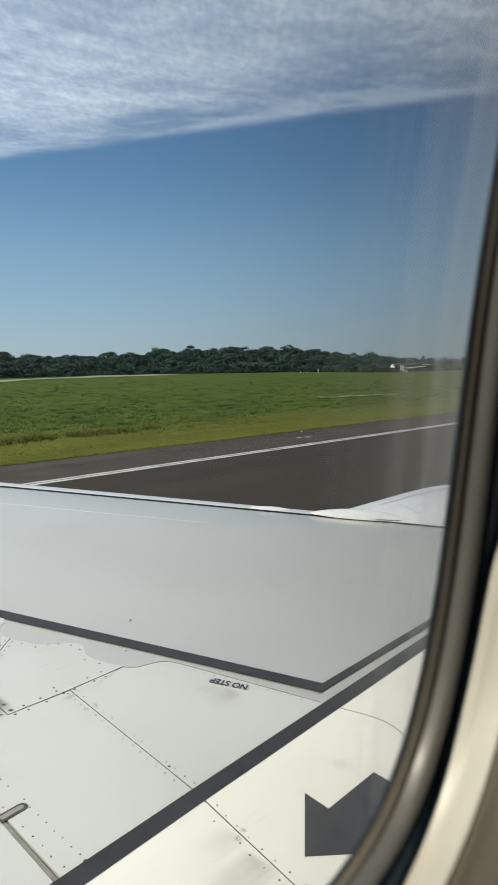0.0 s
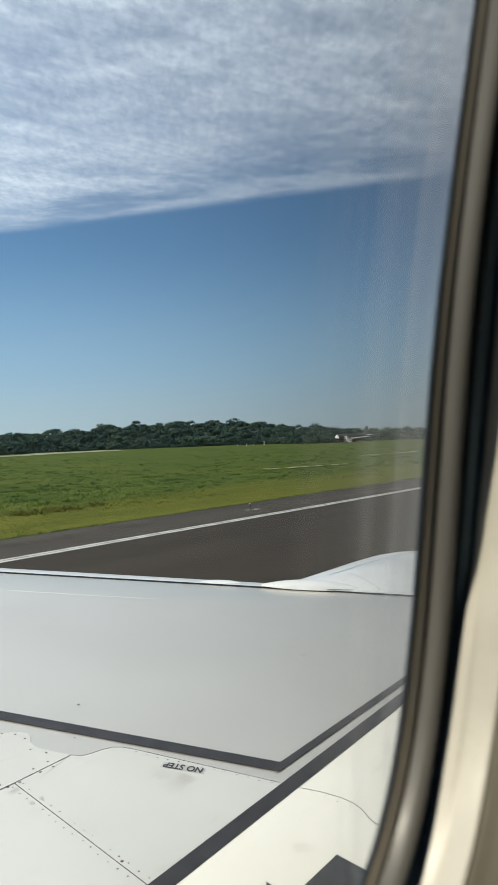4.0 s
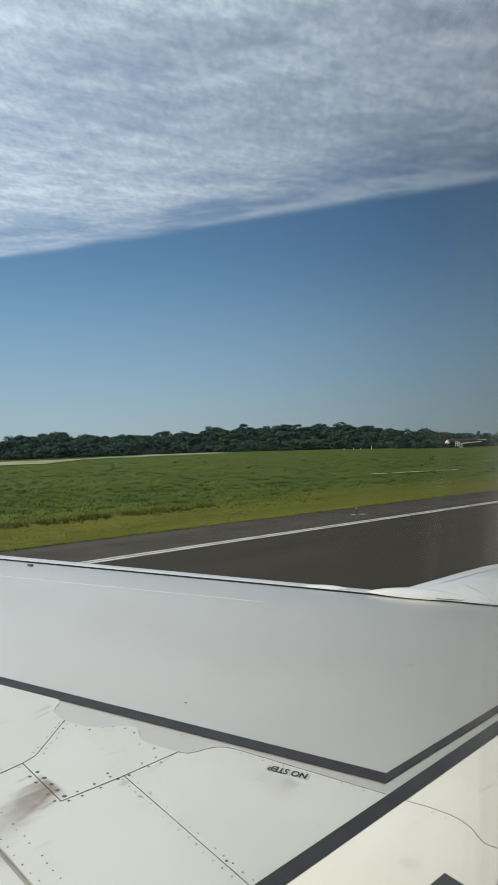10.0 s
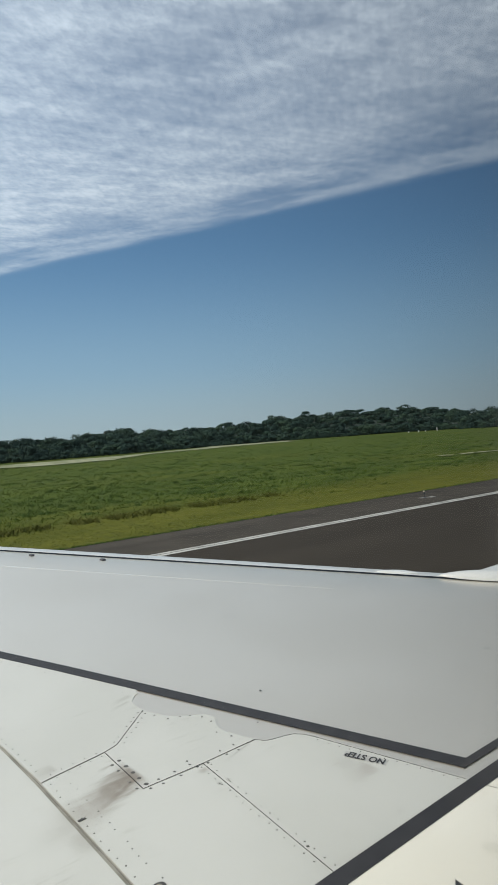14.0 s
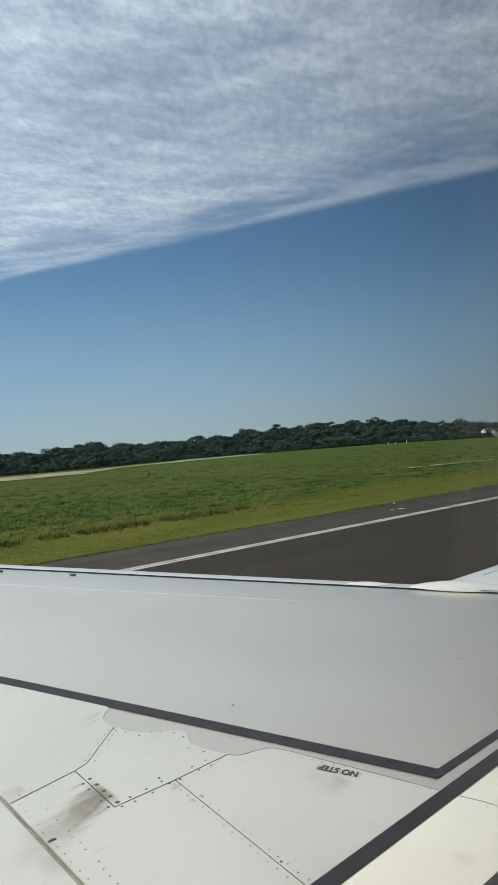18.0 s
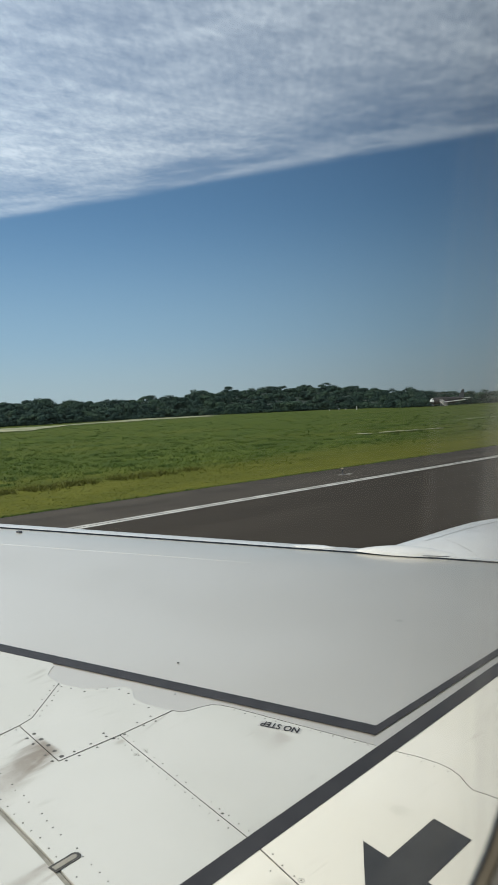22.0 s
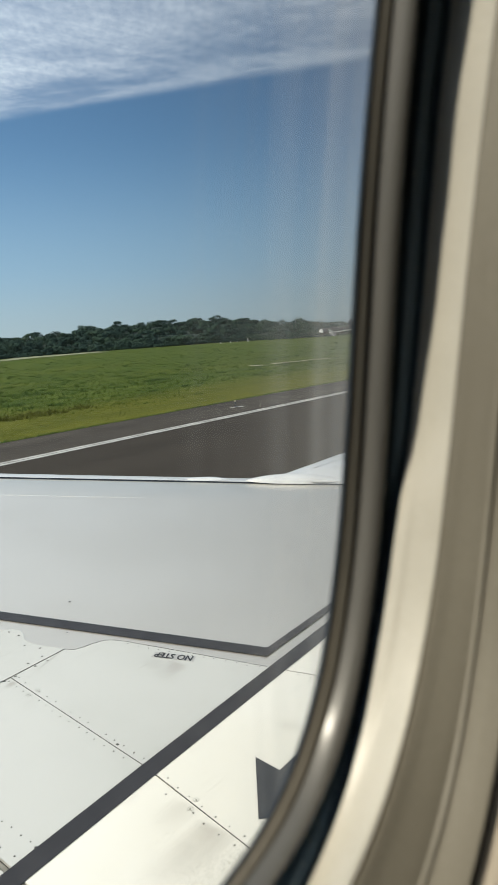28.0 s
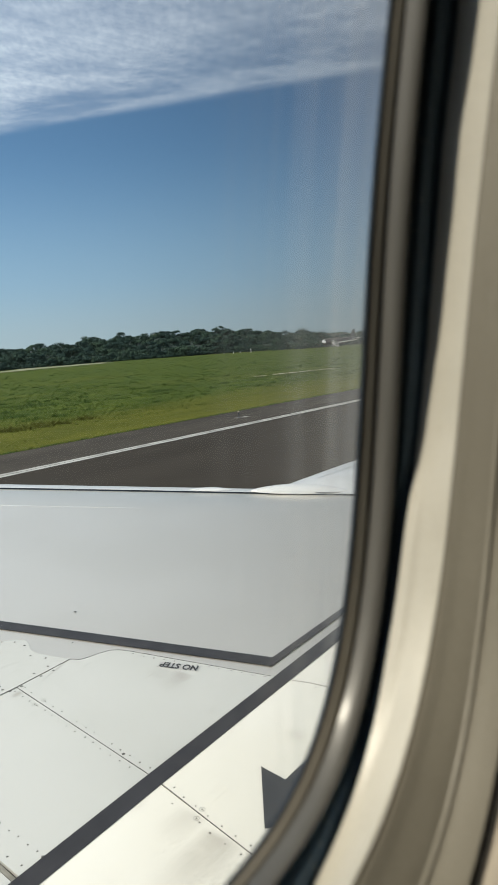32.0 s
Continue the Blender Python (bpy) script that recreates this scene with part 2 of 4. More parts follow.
M_RUBBER = paint("grey_rubber_strip", (0.20, 0.19, 0.17), (0.30, 0.28, 0.25), 9.0, 0.6)
M_STRIP = paint("olive_rubber_strip", (0.20, 0.185, 0.145), (0.34, 0.315, 0.26), 9.0, 0.6)
M_RIVET = paint("worn_fastener_metal", (0.075, 0.07, 0.06), (0.15, 0.14, 0.125), 40.0, 0.5, 0.5)
M_RINGED = paint("soiled_fastener_filler", (0.36, 0.345, 0.30), (0.50, 0.48, 0.43), 60.0, 0.6)
M_COWL = paint("white_cowling_paint", (0.62, 0.61, 0.585), (0.77, 0.77, 0.75), 1.6, 0.35, 0.0, 0.3)
M_CREASE = paint("soiled_cowl_joint", (0.33, 0.33, 0.32), (0.46, 0.46, 0.44), 6.0, 0.6)
M_FAIRING = paint("off_white_fairing_paint", (0.66, 0.67, 0.66), (0.73, 0.73, 0.72), 2.0, 0.4, 0.0, 0.2)
M_DARK = paint("black_lip_and_gap_shade", (0.020, 0.027, 0.037), (0.030, 0.039, 0.052), 30.0, 0.6, spec=0.06)
# rubber lip and gap; blue raised in the colour for faint light there
M_NAVY = paint("blue_black_rubber_and_gap_tone", (0.050, 0.098, 0.160), (0.080, 0.135, 0.205), 30.0, 0.45, spec=0.4, stretch=(1, 1, 0.05), fine=300.0)
M_SEAL = paint("brown_grey_window_seal", (0.165, 0.150, 0.122), (0.200, 0.184, 0.152), 20.0, 0.50, coat=0.12, stretch=(1, 1, 0.05), fine=300.0)
M_SEAL2 = paint("grey_window_gasket", (0.090, 0.087, 0.078), (0.112, 0.108, 0.098), 20.0, 0.50, coat=0.4, stretch=(1, 1, 0.05), fine=300.0)
M_SEAL2.node_tree.nodes["Principled BSDF"].inputs["Coat Roughness"].default_value = 0.22
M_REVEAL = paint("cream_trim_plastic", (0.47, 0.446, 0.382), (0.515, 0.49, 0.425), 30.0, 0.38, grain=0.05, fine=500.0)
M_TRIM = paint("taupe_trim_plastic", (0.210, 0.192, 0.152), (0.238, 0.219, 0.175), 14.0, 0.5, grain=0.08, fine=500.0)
M_WALL = paint("beige_cabin_panel", (0.62, 0.55, 0.45), (0.67, 0.60, 0.50), 10.0, 0.5, grain=0.1, fine=500.0)
M_SKIN = paint("white_fuselage_paint", (0.72, 0.72, 0.70), (0.78, 0.78, 0.76), 2.0, 0.35)
M_LINE = paint("worn_white_line_paint", (0.33, 0.315, 0.28), (0.54, 0.52, 0.47), 1.2, 0.7, fine=14.0)
M_SAND = paint("pale_dry_sand", (0.11, 0.125, 0.035), (0.36, 0.35, 0.225), 0.10, 0.95, fine=0.35)
M_GRAVEL = paint("pale_gravel", (0.42, 0.40, 0.28), (0.56, 0.53, 0.39), 0.5, 0.95, fine=4.0)
M_SEAM = paint("pale_seam_filler", (0.69, 0.70, 0.71), (0.73, 0.74, 0.75), 5.0, 0.45)
M_METAL = paint("painted_metal", (0.62, 0.62, 0.60), (0.72, 0.72, 0.70), 5.0, 0.4)
M_GLASSDARK = paint("dark_glass", (0.015, 0.018, 0.022), (0.03, 0.034, 0.04), 3.0, 0.12)
M_YELLOW = paint("amber_lens", (0.40, 0.34, 0.22), (0.55, 0.48, 0.34), 60.0, 0.2)
M_HULL = paint("dark_aircraft_paint", (0.030, 0.027, 0.026), (0.062, 0.056, 0.053), 0.5, 0.5, spec=0.2)
M_FIN = paint("grey_aircraft_paint", (0.06, 0.062, 0.066), (0.09, 0.092, 0.096), 0.5, 0.5)
M_PLACARD = paint("faded_placard_film", (0.47, 0.46, 0.425), (0.54, 0.53, 0.495), 30.0, 0.5)
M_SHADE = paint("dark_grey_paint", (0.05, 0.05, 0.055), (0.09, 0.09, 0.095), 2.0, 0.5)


def asphalt(name, c1, c2):
    m, t, b = material(name, 0.9, spec=0.12)
    p = t.place()
    far, mid, fine = t.noise(t.scaled(p, (0.35, 0.03, 1.0)), 1.0, 4), t.noise(p, 0.5, 5), t.noise(p, 40.0, 3)
    f = t.ramp(t.math("ADD", t.math("ADD", t.math("MULTIPLY", far, 0.5), t.math("MULTIPLY", mid, 0.3)), t.math("MULTIPLY", fine, 0.2)), 0.35, 0.65)
    t.put(b.inputs["Base Color"], t.mix(f, c1, c2))
    relief(t, b, fine, 0.3, 0.01)
    return m


M_RUNWAY = asphalt("brown_grey_asphalt", (0.037, 0.0300, 0.0220), (0.051, 0.0420, 0.0315))
M_SHOULDER = asphalt("grey_shoulder_asphalt", (0.034, 0.029, 0.022), (0.080, 0.068, 0.054))


def meadow():
    """Mown yellow verge beside the runway, rough green growth beyond it."""
    m, t, b = material("meadow", 1.0, spec=0.1)
    p = t.place()
    xyz = t.split(p)
    n1, n2, n3 = t.noise(t.scaled(p, (1.0, 0.35, 1.0)), 0.05, 5), t.noise(t.scaled(p, (1.0, 0.5, 1.0)), 0.30, 5), t.noise(p, 1.6, 4)
    off = t.math("ADD", xyz[0], t.math("MULTIPLY", t.math("SUBTRACT", n1, 0.5), 16.0))
    off = t.math("ADD", off, t.math("MULTIPLY", t.math("SUBTRACT", n2, 0.5), 6.0))
    verge = t.ramp(off, -45.0, -33.0)
    green = t.mix(t.ramp(n2, 0.38, 0.62), (0.050, 0.078, 0.012), (0.092, 0.120, 0.019))
    green = t.mix(t.ramp(n1, 0.45, 0.70, 0.0, 0.6), green, (0.120, 0.128, 0.022))
    bands = t.noise(t.scaled(p, (1.0, 0.10, 1.0)), 0.16, 4)
    green = t.mix(t.ramp(bands, 0.42, 0.62, 0.0, 0.55), green, (0.046, 0.068, 0.012))
    yellow = t.mix(t.ramp(n2, 0.35, 0.65), (0.093, 0.100, 0.013), (0.128, 0.130, 0.019))
    col = t.mix(verge, green, yellow)
    col = t.mix(t.ramp(n3, 0.45, 0.75, 0.0, 0.40), col, (0.060, 0.080, 0.018))
    t.put(b.inputs["Base Color"], col)
    relief(t, b, t.math("ADD", n3, n2), 0.8, 0.4)
    return m


M_MEADOW = meadow()


def foliage(name, c1, c2, c3, patch=0.12):
    m, t, b = material(name, 0.8, spec=0.08)
    rnd = t.n("ShaderNodeNewGeometry").outputs["Random Per Island"]
    n = t.noise(t.scaled(t.place(), (1.0, 0.6, 1.0)), patch, 4)
    col = t.mix(rnd, c1, c2)
    t.put(b.inputs["Base Color"], t.mix(t.ramp(n, 0.44, 0.64), col, c3))
    return m


# dark leaf green with distance haze put into the colour as extra blue
M_LEAF = foliage("haze_blued_leaves", (0.022, 0.042, 0.036), (0.032, 0.056, 0.044), (0.046, 0.076, 0.050), 0.10)
M_BUSH = foliage("rank_green_weeds", (0.050, 0.084, 0.013), (0.108, 0.146, 0.024), (0.082, 0.112, 0.018))
M_WEED = foliage("dark_green_weeds", (0.040, 0.075, 0.020), (0.085, 0.130, 0.032), (0.060, 0.100, 0.026))
M_STRAW = foliage("yellow_verge_grass", (0.082, 0.099, 0.013), (0.122, 0.134, 0.019), (0.098, 0.113, 0.015))
M_REED = foliage("brown_tipped_reeds", (0.070, 0.080, 0.016), (0.125, 0.126, 0.028), (0.095, 0.102, 0.020))


def pane_material():
    """Clear acrylic with a weak shine and upright smears of haze towards the frame."""
    m = bpy.data.materials.new("smeared_acrylic")
    m.use_nodes = True
    t = Tree(m.node_tree)
    p = t.place()
    xyz = t.split(p)
    smear = t.noise(t.scaled(p, (1.0, 60.0, 1.4)), 1.0, 3, 0.5)
    fine = t.noise(t.scaled(p, (1.0, 260.0, 2.0)), 1.0, 2, 0.5)
    near = t.ramp(xyz[1], 0.150, 0.255)
    bars = t.math("ADD", t.math("MULTIPLY", t.ramp(smear, 0.50, 0.66), 0.085), t.math("MULTIPLY", t.ramp(fine, 0.52, 0.66), 0.05))
    haze = t.math("MULTIPLY", near, t.math("ADD", t.math("ADD", 0.052, t.ramp(xyz[1], 0.205, 0.262, 0.0, 0.17)), bars))
    haze = t.math("ADD", haze, 0.004)
    fresnel = t.n("ShaderNodeFresnel")
    fresnel.inputs[0].default_value = 1.49
    one = fresnel.outputs[0]
    mirror = t.math("SUBTRACT", 1.0, t.math("DIVIDE", t.math("SUBTRACT", 1.0, one), t.math("ADD", 1.0, t.math("MULTIPLY", one, 6.0))))
    clear, dull, shine = t.n("ShaderNodeBsdfTransparent"), t.n("ShaderNodeBsdfTranslucent"), t.n("ShaderNodeBsdfGlossy")
    clear.inputs[0].default_value = (0.965, 0.97, 0.965, 1)
    dull.inputs[0].default_value = (0.68, 0.65, 0.60, 1)
    shine.inputs[0].default_value = (0.04, 0.038, 0.035, 1)
    shine.inputs["Roughness"].default_value = 0.03
    a, c, o = t.n("ShaderNodeMixShader"), t.n("ShaderNodeMixShader"), t.n("ShaderNodeOutputMaterial")
    t.put(a.inputs[0], haze)
    t.l(clear.outputs[0], a.inputs[1])
    t.l(dull.outputs[0], a.inputs[2])
    t.put(c.inputs[0], mirror)
    t.l(a.outputs[0], c.inputs[1])
    t.l(shine.outputs[0], c.inputs[2])
    t.l(c.outputs[0], o.inputs[0])
    return m


M_PANE = pane_material()


# ---- builders ----
def thing(name, at, label, category, group="", kind=""):
    e = new(name)
    e.empty_display_size = 0.2
    e.matrix_basis = Matrix.Translation(at)
    return tagged(e, label, category, group, kind)


def mesh(name, verts, faces, mat, smooth=False):
    me = bpy.data.meshes.new(name)
    me.from_pydata([tuple(v) for v in verts], [], faces)
    me.materials.append(mat)
    if smooth:
        me.polygons.foreach_set("use_smooth", [True] * len(me.polygons))
    me.update()
    return me


def attach(ob, parent):
    """Parts are drawn in the world's metres, so the parent's own place is taken out."""
    ob.parent = parent
    if parent.parent is None:
        ob.matrix_parent_inverse = parent.matrix_basis.inverted()
    return ob


def part(name, data, mat, parent, label="", smooth=False, kind=""):
    """Links a bmesh, or (verts, faces), as one mesh object under a thing or a part."""
    if isinstance(data, bmesh.types.BMesh):
        me = bpy.data.meshes.new(name)
        bmesh.ops.recalc_face_normals(data, faces=data.faces)
        data.to_mesh(me)
        data.free()
        me.materials.append(mat)
        if smooth:
            me.polygons.foreach_set("use_smooth", [True] * len(me.polygons))
    elif isinstance(data, bpy.types.Mesh):
        me = data
    else:
        me = mesh(name, *data, mat, smooth)
    ob = new(name, me)
    if parent is not None:
        attach(ob, parent)
    return tagged(ob, label, kind=kind)


def grid(rows, closed=False):
    """Faces over equal rows of points."""
    n = len(rows[0])
    verts = [v for r in rows for v in r]
    faces = []
    for i in range(len(rows) - 1):
        for j in range(n if closed else n - 1):
            k = (j + 1) % n
            faces.append((i * n + j, i * n + k, (i + 1) * n + k, (i + 1) * n + j))
    return verts, faces


def box(bm, x0, x1, y0, y1, z0, z1, bevel=0.0):
    r = bmesh.ops.create_cube(bm, size=1.0, matrix=Matrix.LocRotScale(((x0 + x1) / 2, (y0 + y1) / 2, (z0 + z1) / 2), None, (abs(x1 - x0), abs(y1 - y0), abs(z1 - z0))))
    if bevel:
        edges = {e for v in r["verts"] for e in v.link_edges}
        bmesh.ops.bevel(bm, geom=list(edges), offset=bevel, segments=2, affect="EDGES", profile=0.5)
    return bm


def boxed(x0, x1, y0, y1, z0, z1, bevel=0.0):
    return box(bmesh.new(), x0, x1, y0, y1, z0, z1, bevel)


def rod(bm, a, b, r0, r1=None, sides=10):
    a, b = Vector(a), Vector(b)
    m = Matrix.Translation((a + b) / 2) @ (b - a).to_track_quat("Z", "Y").to_matrix().to_4x4()
    bmesh.ops.create_cone(bm, cap_ends=True, segments=sides, radius1=r0, radius2=r0 if r1 is None else r1, depth=(b - a).length, matrix=m)
    return bm


# ---- ground ----
def sheet(name, x0, x1, y0, y1, z, mat, label, category, nx=2, ny=2, depth=0.0):
    xs, ys = np.linspace(x0, x1, nx), np.linspace(y0, y1, ny)
    v, f = grid([[(x, y, z) for y in ys] for x in xs])
    f = [tuple(reversed(q)) for q in f]
    if depth:
        n = len(v)
        v += [(x, y, z - depth) for x, y in ((x0, y0), (x1, y0), (x1, y1), (x0, y1))]
        c = [0, (nx - 1) * ny, nx * ny - 1, ny - 1]
        f += [(c[0], n, n + 1, c[1]), (c[1], n + 1, n + 2, c[2]), (c[2], n + 2, n + 3, c[3]), (c[3], n + 3, n, c[0])]
    ob = new(name, mesh(name, v, f, mat))
    return tagged(ob, label, category, kind="structure")


GRASS_X = -27.3
sheet("ground", -3500, 3500, -3500, 3500, -0.05, M_MEADOW, "green and yellow grass field reaching the horizon", "ground", 3, 3)
sheet("runway", -22.0, 26.0, -400, 900, 0.0, M_RUNWAY, "brown-grey worn asphalt runway", "runway", 2, 2, 0.2)
sheet("runway_shoulder", GRASS_X, -22.003, -400, 900, -0.004, M_SHOULDER, "grey asphalt runway shoulder beside the grass", "shoulder", 2, 2, 0.2)
line = thing("runway_line", (-22.2, 20, 0), "double white painted edge line on the runway", "road marking", kind="structure")
for x0, x1 in ((-22.52, -22.26), (-22.18, -21.90)):
    part("stripe", boxed(x0, x1, -200, 700, 0.0, 0.006), M_LINE, line)


# ---- the wing ----
CREST0, CREST1 = 7.30, 0.62


def crest(x):
    return CREST0 + CREST1 * x


def skin(x, y):
    """Height of the upper wing skin: dihedral, and a droop towards the leading edge."""
    s = max(0.0, y - (crest(x) - 1.3))
    return 2.61 + 0.09 * (-x - 1.5) - 0.07 * s * s


def trailing(x):
    return -0.7 if x > -5 else -0.7 + 0.24 * (x + 5)


wing = thing("airplane_wing", (-3.0, 2.0, 2.6), "white and grey airliner wing with black walkway stripes", "airplane wing")
SPAN = [0.16, -0.16, -0.8, -1.5, -2.2, -3.0, -4.0, -5.0, -6.5, -8.0, -10.0, -12.0, -14.0, -14.6]
rows = []
for x in SPAN:
    le, te = crest(x) - 0.12, trailing(x)
    up = [(x, te + (le - te) * k / 14, skin(x, te + (le - te) * k / 14) - 0.020 - 0.05 * (1 - k / 14) ** 3) for k in range(15)]
    thick = 0.62 * (le + 0.5 - te) / 7.5
    low = [(x, te + (le - te) * k / 14, up[k][2] - thick * math.sin(math.pi * (0.04 + 0.70 * k / 14)) - 0.01) for k in range(14, -1, -1)]
    rows.append(up + low)
v, f = grid(rows, True)
n = len(rows[0])
f += [tuple(range(n)), tuple(range(len(v) - 1, len(v) - n - 1, -1))]
part("wing_box", (v, f), M_SEALANT, wing, "dark sealed structure under the wing panels")


def skin_panel(name, xs, y0, y1, mat, label, lift=0.0, ny=24, thick=0.006):
    """A curved skin panel between two lines y0(x) and y1(x)."""
    top = [[(x, y0(x) + (y1(x) - y0(x)) * k / ny, skin(x, y0(x) + (y1(x) - y0(x)) * k / ny) + lift) for k in range(ny + 1)] for x in xs]
    v, f = grid(top)
    n, m = len(v), ny + 1
    loop = [i * m for i in range(len(xs))] + [(len(xs) - 1) * m + k for k in range(1, m)] + [i * m + ny for i in range(len(xs) - 2, -1, -1)] + [k for k in range(ny - 1, 0, -1)]
    v += [(v[i][0], v[i][1], v[i][2] - thick) for i in loop]
    for a in range(len(loop)):
        c = (a + 1) % len(loop)
        f.append((loop[a], n + a, n + c, loop[c]))
    ob = part(name, (v, f), mat, wing, label, True)
    ob.data.set_sharp_from_angle(angle=radians(30))
    return ob


def front_line(x):
    """Aft limit of the grey paint."""
    return 1.63 + 0.38 * (x + 2.97) if x > -2.99 else 1.60 + 0.35 * (x + 2.99)


LIP = 0.50
skin_panel("grey_skin", np.linspace(-9.6, -1.49, 34), front_line, lambda x: crest(x) - LIP, M_GREY, "smooth light grey forward wing skin")
rows = []
for k in range(41):
    f = k / 40
    row = []
    for j in range(11):
        g = j / 10
        y = 2.20 + (crest(-1.6 + 1.7 * g) - LIP - 2.20) * f
        x0 = -1.510 - 0.0393 * (y - 1.518)
        x = x0 + (0.10 - x0) * g
        y = 2.20 + (crest(x) - LIP - 2.20) * f
        row.append((x, y, skin(x, y) + 0.0022))
    rows.append(row)
part("inboard_skin", grid([[tuple(p) for p in r] for r in rows]), M_CREAM, wing, "cream inboard wing skin", True)
# the slat beyond the dark-painted gap: skin up to the crest, then the rounded nose
def slat(x0, x1, lift, mat, label, n=20):
    rows = []
    for x in np.linspace(x0, x1, n):
        a, b = crest(x) - LIP, crest(x) + 0.30
        prof = [(x, a + 0.006 + (b - a) * k / 12, skin(x, a + (b - a) * k / 12) + lift - 0.014 * k / 12 - (0.004 if k == 0 else 0)) for k in range(13)]
        zb = prof[-1][2]
        prof = [(x, a + 0.02, skin(x, a) + 0.0110), (x, a, skin(x, a) + 0.0122), (x, a, prof[0][2] - 0.0008)] + prof
        prof += [(x, b + 0.17 * math.sin(q), zb - 0.17 + 0.17 * math.cos(q) - 0.05 * q) for q in np.linspace(0.15, 2.9, 9)]
        rows.append(prof)
    v, f = grid(rows)
    m = len(rows[0])
    f += [tuple(range(m)), tuple(range(len(v) - 1, len(v) - m - 1, -1))]
    ob = part("slat", (v, f), mat, wing, label, True)
    ob.data.set_sharp_from_angle(angle=radians(35))


slat(-9.6, -3.806, 0.018, M_NOSE, "bright metal leading-edge slat")
slat(-3.802, 0.10, 0.018, M_NOSE, "grey metal fixed leading edge beside the engine", 40)
# a black sheet gives the shade under the slat edge by colour
skin_panel("lip_gap_shade", np.linspace(-9.6, 0.10, 32), lambda x: crest(x) - LIP - 0.004, lambda x: crest(x) - LIP + 0.08, M_DARK, "dark sheet painted as the shade under the slat edge", 0.0105, 2, 0.02)
skin_panel("seam", np.linspace(-9.0, -3.6, 24), lambda x: crest(x) - 1.263 - 0.007 * min(1.0, (-3.5 - x) / 2.6), lambda x: crest(x) - 1.263 + 0.007 * min(1.0, (-3.5 - x) / 2.6), M_SEAM, "thin pale seam line", 0.0012, 1, 0.001)
# outer wing beyond the panels that are told apart
skin_panel("outer_skin", np.linspace(-14.5, -9.62, 12), lambda x: trailing(x) + 0.02, lambda x: crest(x) - LIP, M_GREY, "grey outer wing skin")


def plate(name, outline, mat, label="", lift=0.003, thick=0.010, parent=None, grow=0.0):
    """A flat panel with a small bevelled rim; the outline is in plan, metres."""
    if grow:
        turn = 1 if sum(a[0] * b[1] - b[0] * a[1] for a, b in zip(outline, outline[1:] + outline[:1])) > 0 else -1
        wide = []
        for a, p, b in zip(outline[-1:] + outline[:-1], outline, outline[1:] + outline[:1]):
            u, w_ = (Vector(p) - Vector(a)).normalized(), (Vector(b) - Vector(p)).normalized()
            n = (Vector((u.y, -u.x)) + Vector((w_.y, -w_.x))).normalized() * turn
            wide.append((p[0] + n.x * grow, p[1] + n.y * grow))
        outline = wide
    bm = bmesh.new()
    face = bm.faces.new([bm.verts.new((x, y, skin(x, y) + lift)) for x, y in outline])
    if face.normal.z < 0 or sum(a[0] * b[1] - b[0] * a[1] for a, b in zip(outline, outline[1:] + outline[:1])) < 0:
        face.normal_flip()
    bm.normal_update()
    bmesh.ops.triangulate(bm, faces=[face])
    r = bmesh.ops.extrude_face_region(bm, geom=list(bm.faces))
    for g in r["geom"]:
        if isinstance(g, bmesh.types.BMVert):
            g.co.z -= thick
    return part(name, bm, mat, parent or wing, label)


STRIPE_X = -1.492
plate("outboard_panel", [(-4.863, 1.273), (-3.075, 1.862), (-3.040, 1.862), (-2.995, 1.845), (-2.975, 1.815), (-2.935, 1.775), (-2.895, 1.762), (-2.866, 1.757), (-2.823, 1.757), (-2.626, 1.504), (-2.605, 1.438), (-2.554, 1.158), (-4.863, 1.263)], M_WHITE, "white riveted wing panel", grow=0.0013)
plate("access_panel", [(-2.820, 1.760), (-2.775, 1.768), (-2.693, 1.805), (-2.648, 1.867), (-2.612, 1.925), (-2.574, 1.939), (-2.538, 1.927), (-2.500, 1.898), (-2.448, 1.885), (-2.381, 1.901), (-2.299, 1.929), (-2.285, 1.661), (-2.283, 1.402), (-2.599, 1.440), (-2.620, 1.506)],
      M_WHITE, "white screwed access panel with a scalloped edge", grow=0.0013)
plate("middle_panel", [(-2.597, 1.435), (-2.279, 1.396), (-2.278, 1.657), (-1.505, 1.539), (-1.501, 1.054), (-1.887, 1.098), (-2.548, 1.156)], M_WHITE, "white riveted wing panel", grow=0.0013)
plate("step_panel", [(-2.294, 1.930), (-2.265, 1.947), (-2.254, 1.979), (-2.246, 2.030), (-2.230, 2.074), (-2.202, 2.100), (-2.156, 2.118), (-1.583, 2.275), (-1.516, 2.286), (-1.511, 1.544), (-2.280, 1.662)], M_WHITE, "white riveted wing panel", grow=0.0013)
plate("arrow_panel", [(-1.508, 2.286), (-1.437, 2.314), (-1.358, 2.326), (-1.314, 2.321), (-1.271, 2.305), (-1.225, 2.271), (-1.197, 2.256), (-1.155, 2.264), (0.10, 2.360), (0.10, 1.163), (-1.034, 1.433), (-1.503, 1.540)], M_CREAM, "cream riveted wing panel", grow=0.0013)
plate("root_panel", [(-1.501, 1.533), (-1.034, 1.427), (0.10, 1.157), (0.10, 0.879), (-1.497, 1.048)], M_CREAM, "cream riveted wing panel", grow=0.0013)
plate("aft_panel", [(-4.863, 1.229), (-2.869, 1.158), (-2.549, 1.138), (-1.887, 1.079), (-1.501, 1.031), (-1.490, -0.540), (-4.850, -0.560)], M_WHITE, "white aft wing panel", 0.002)
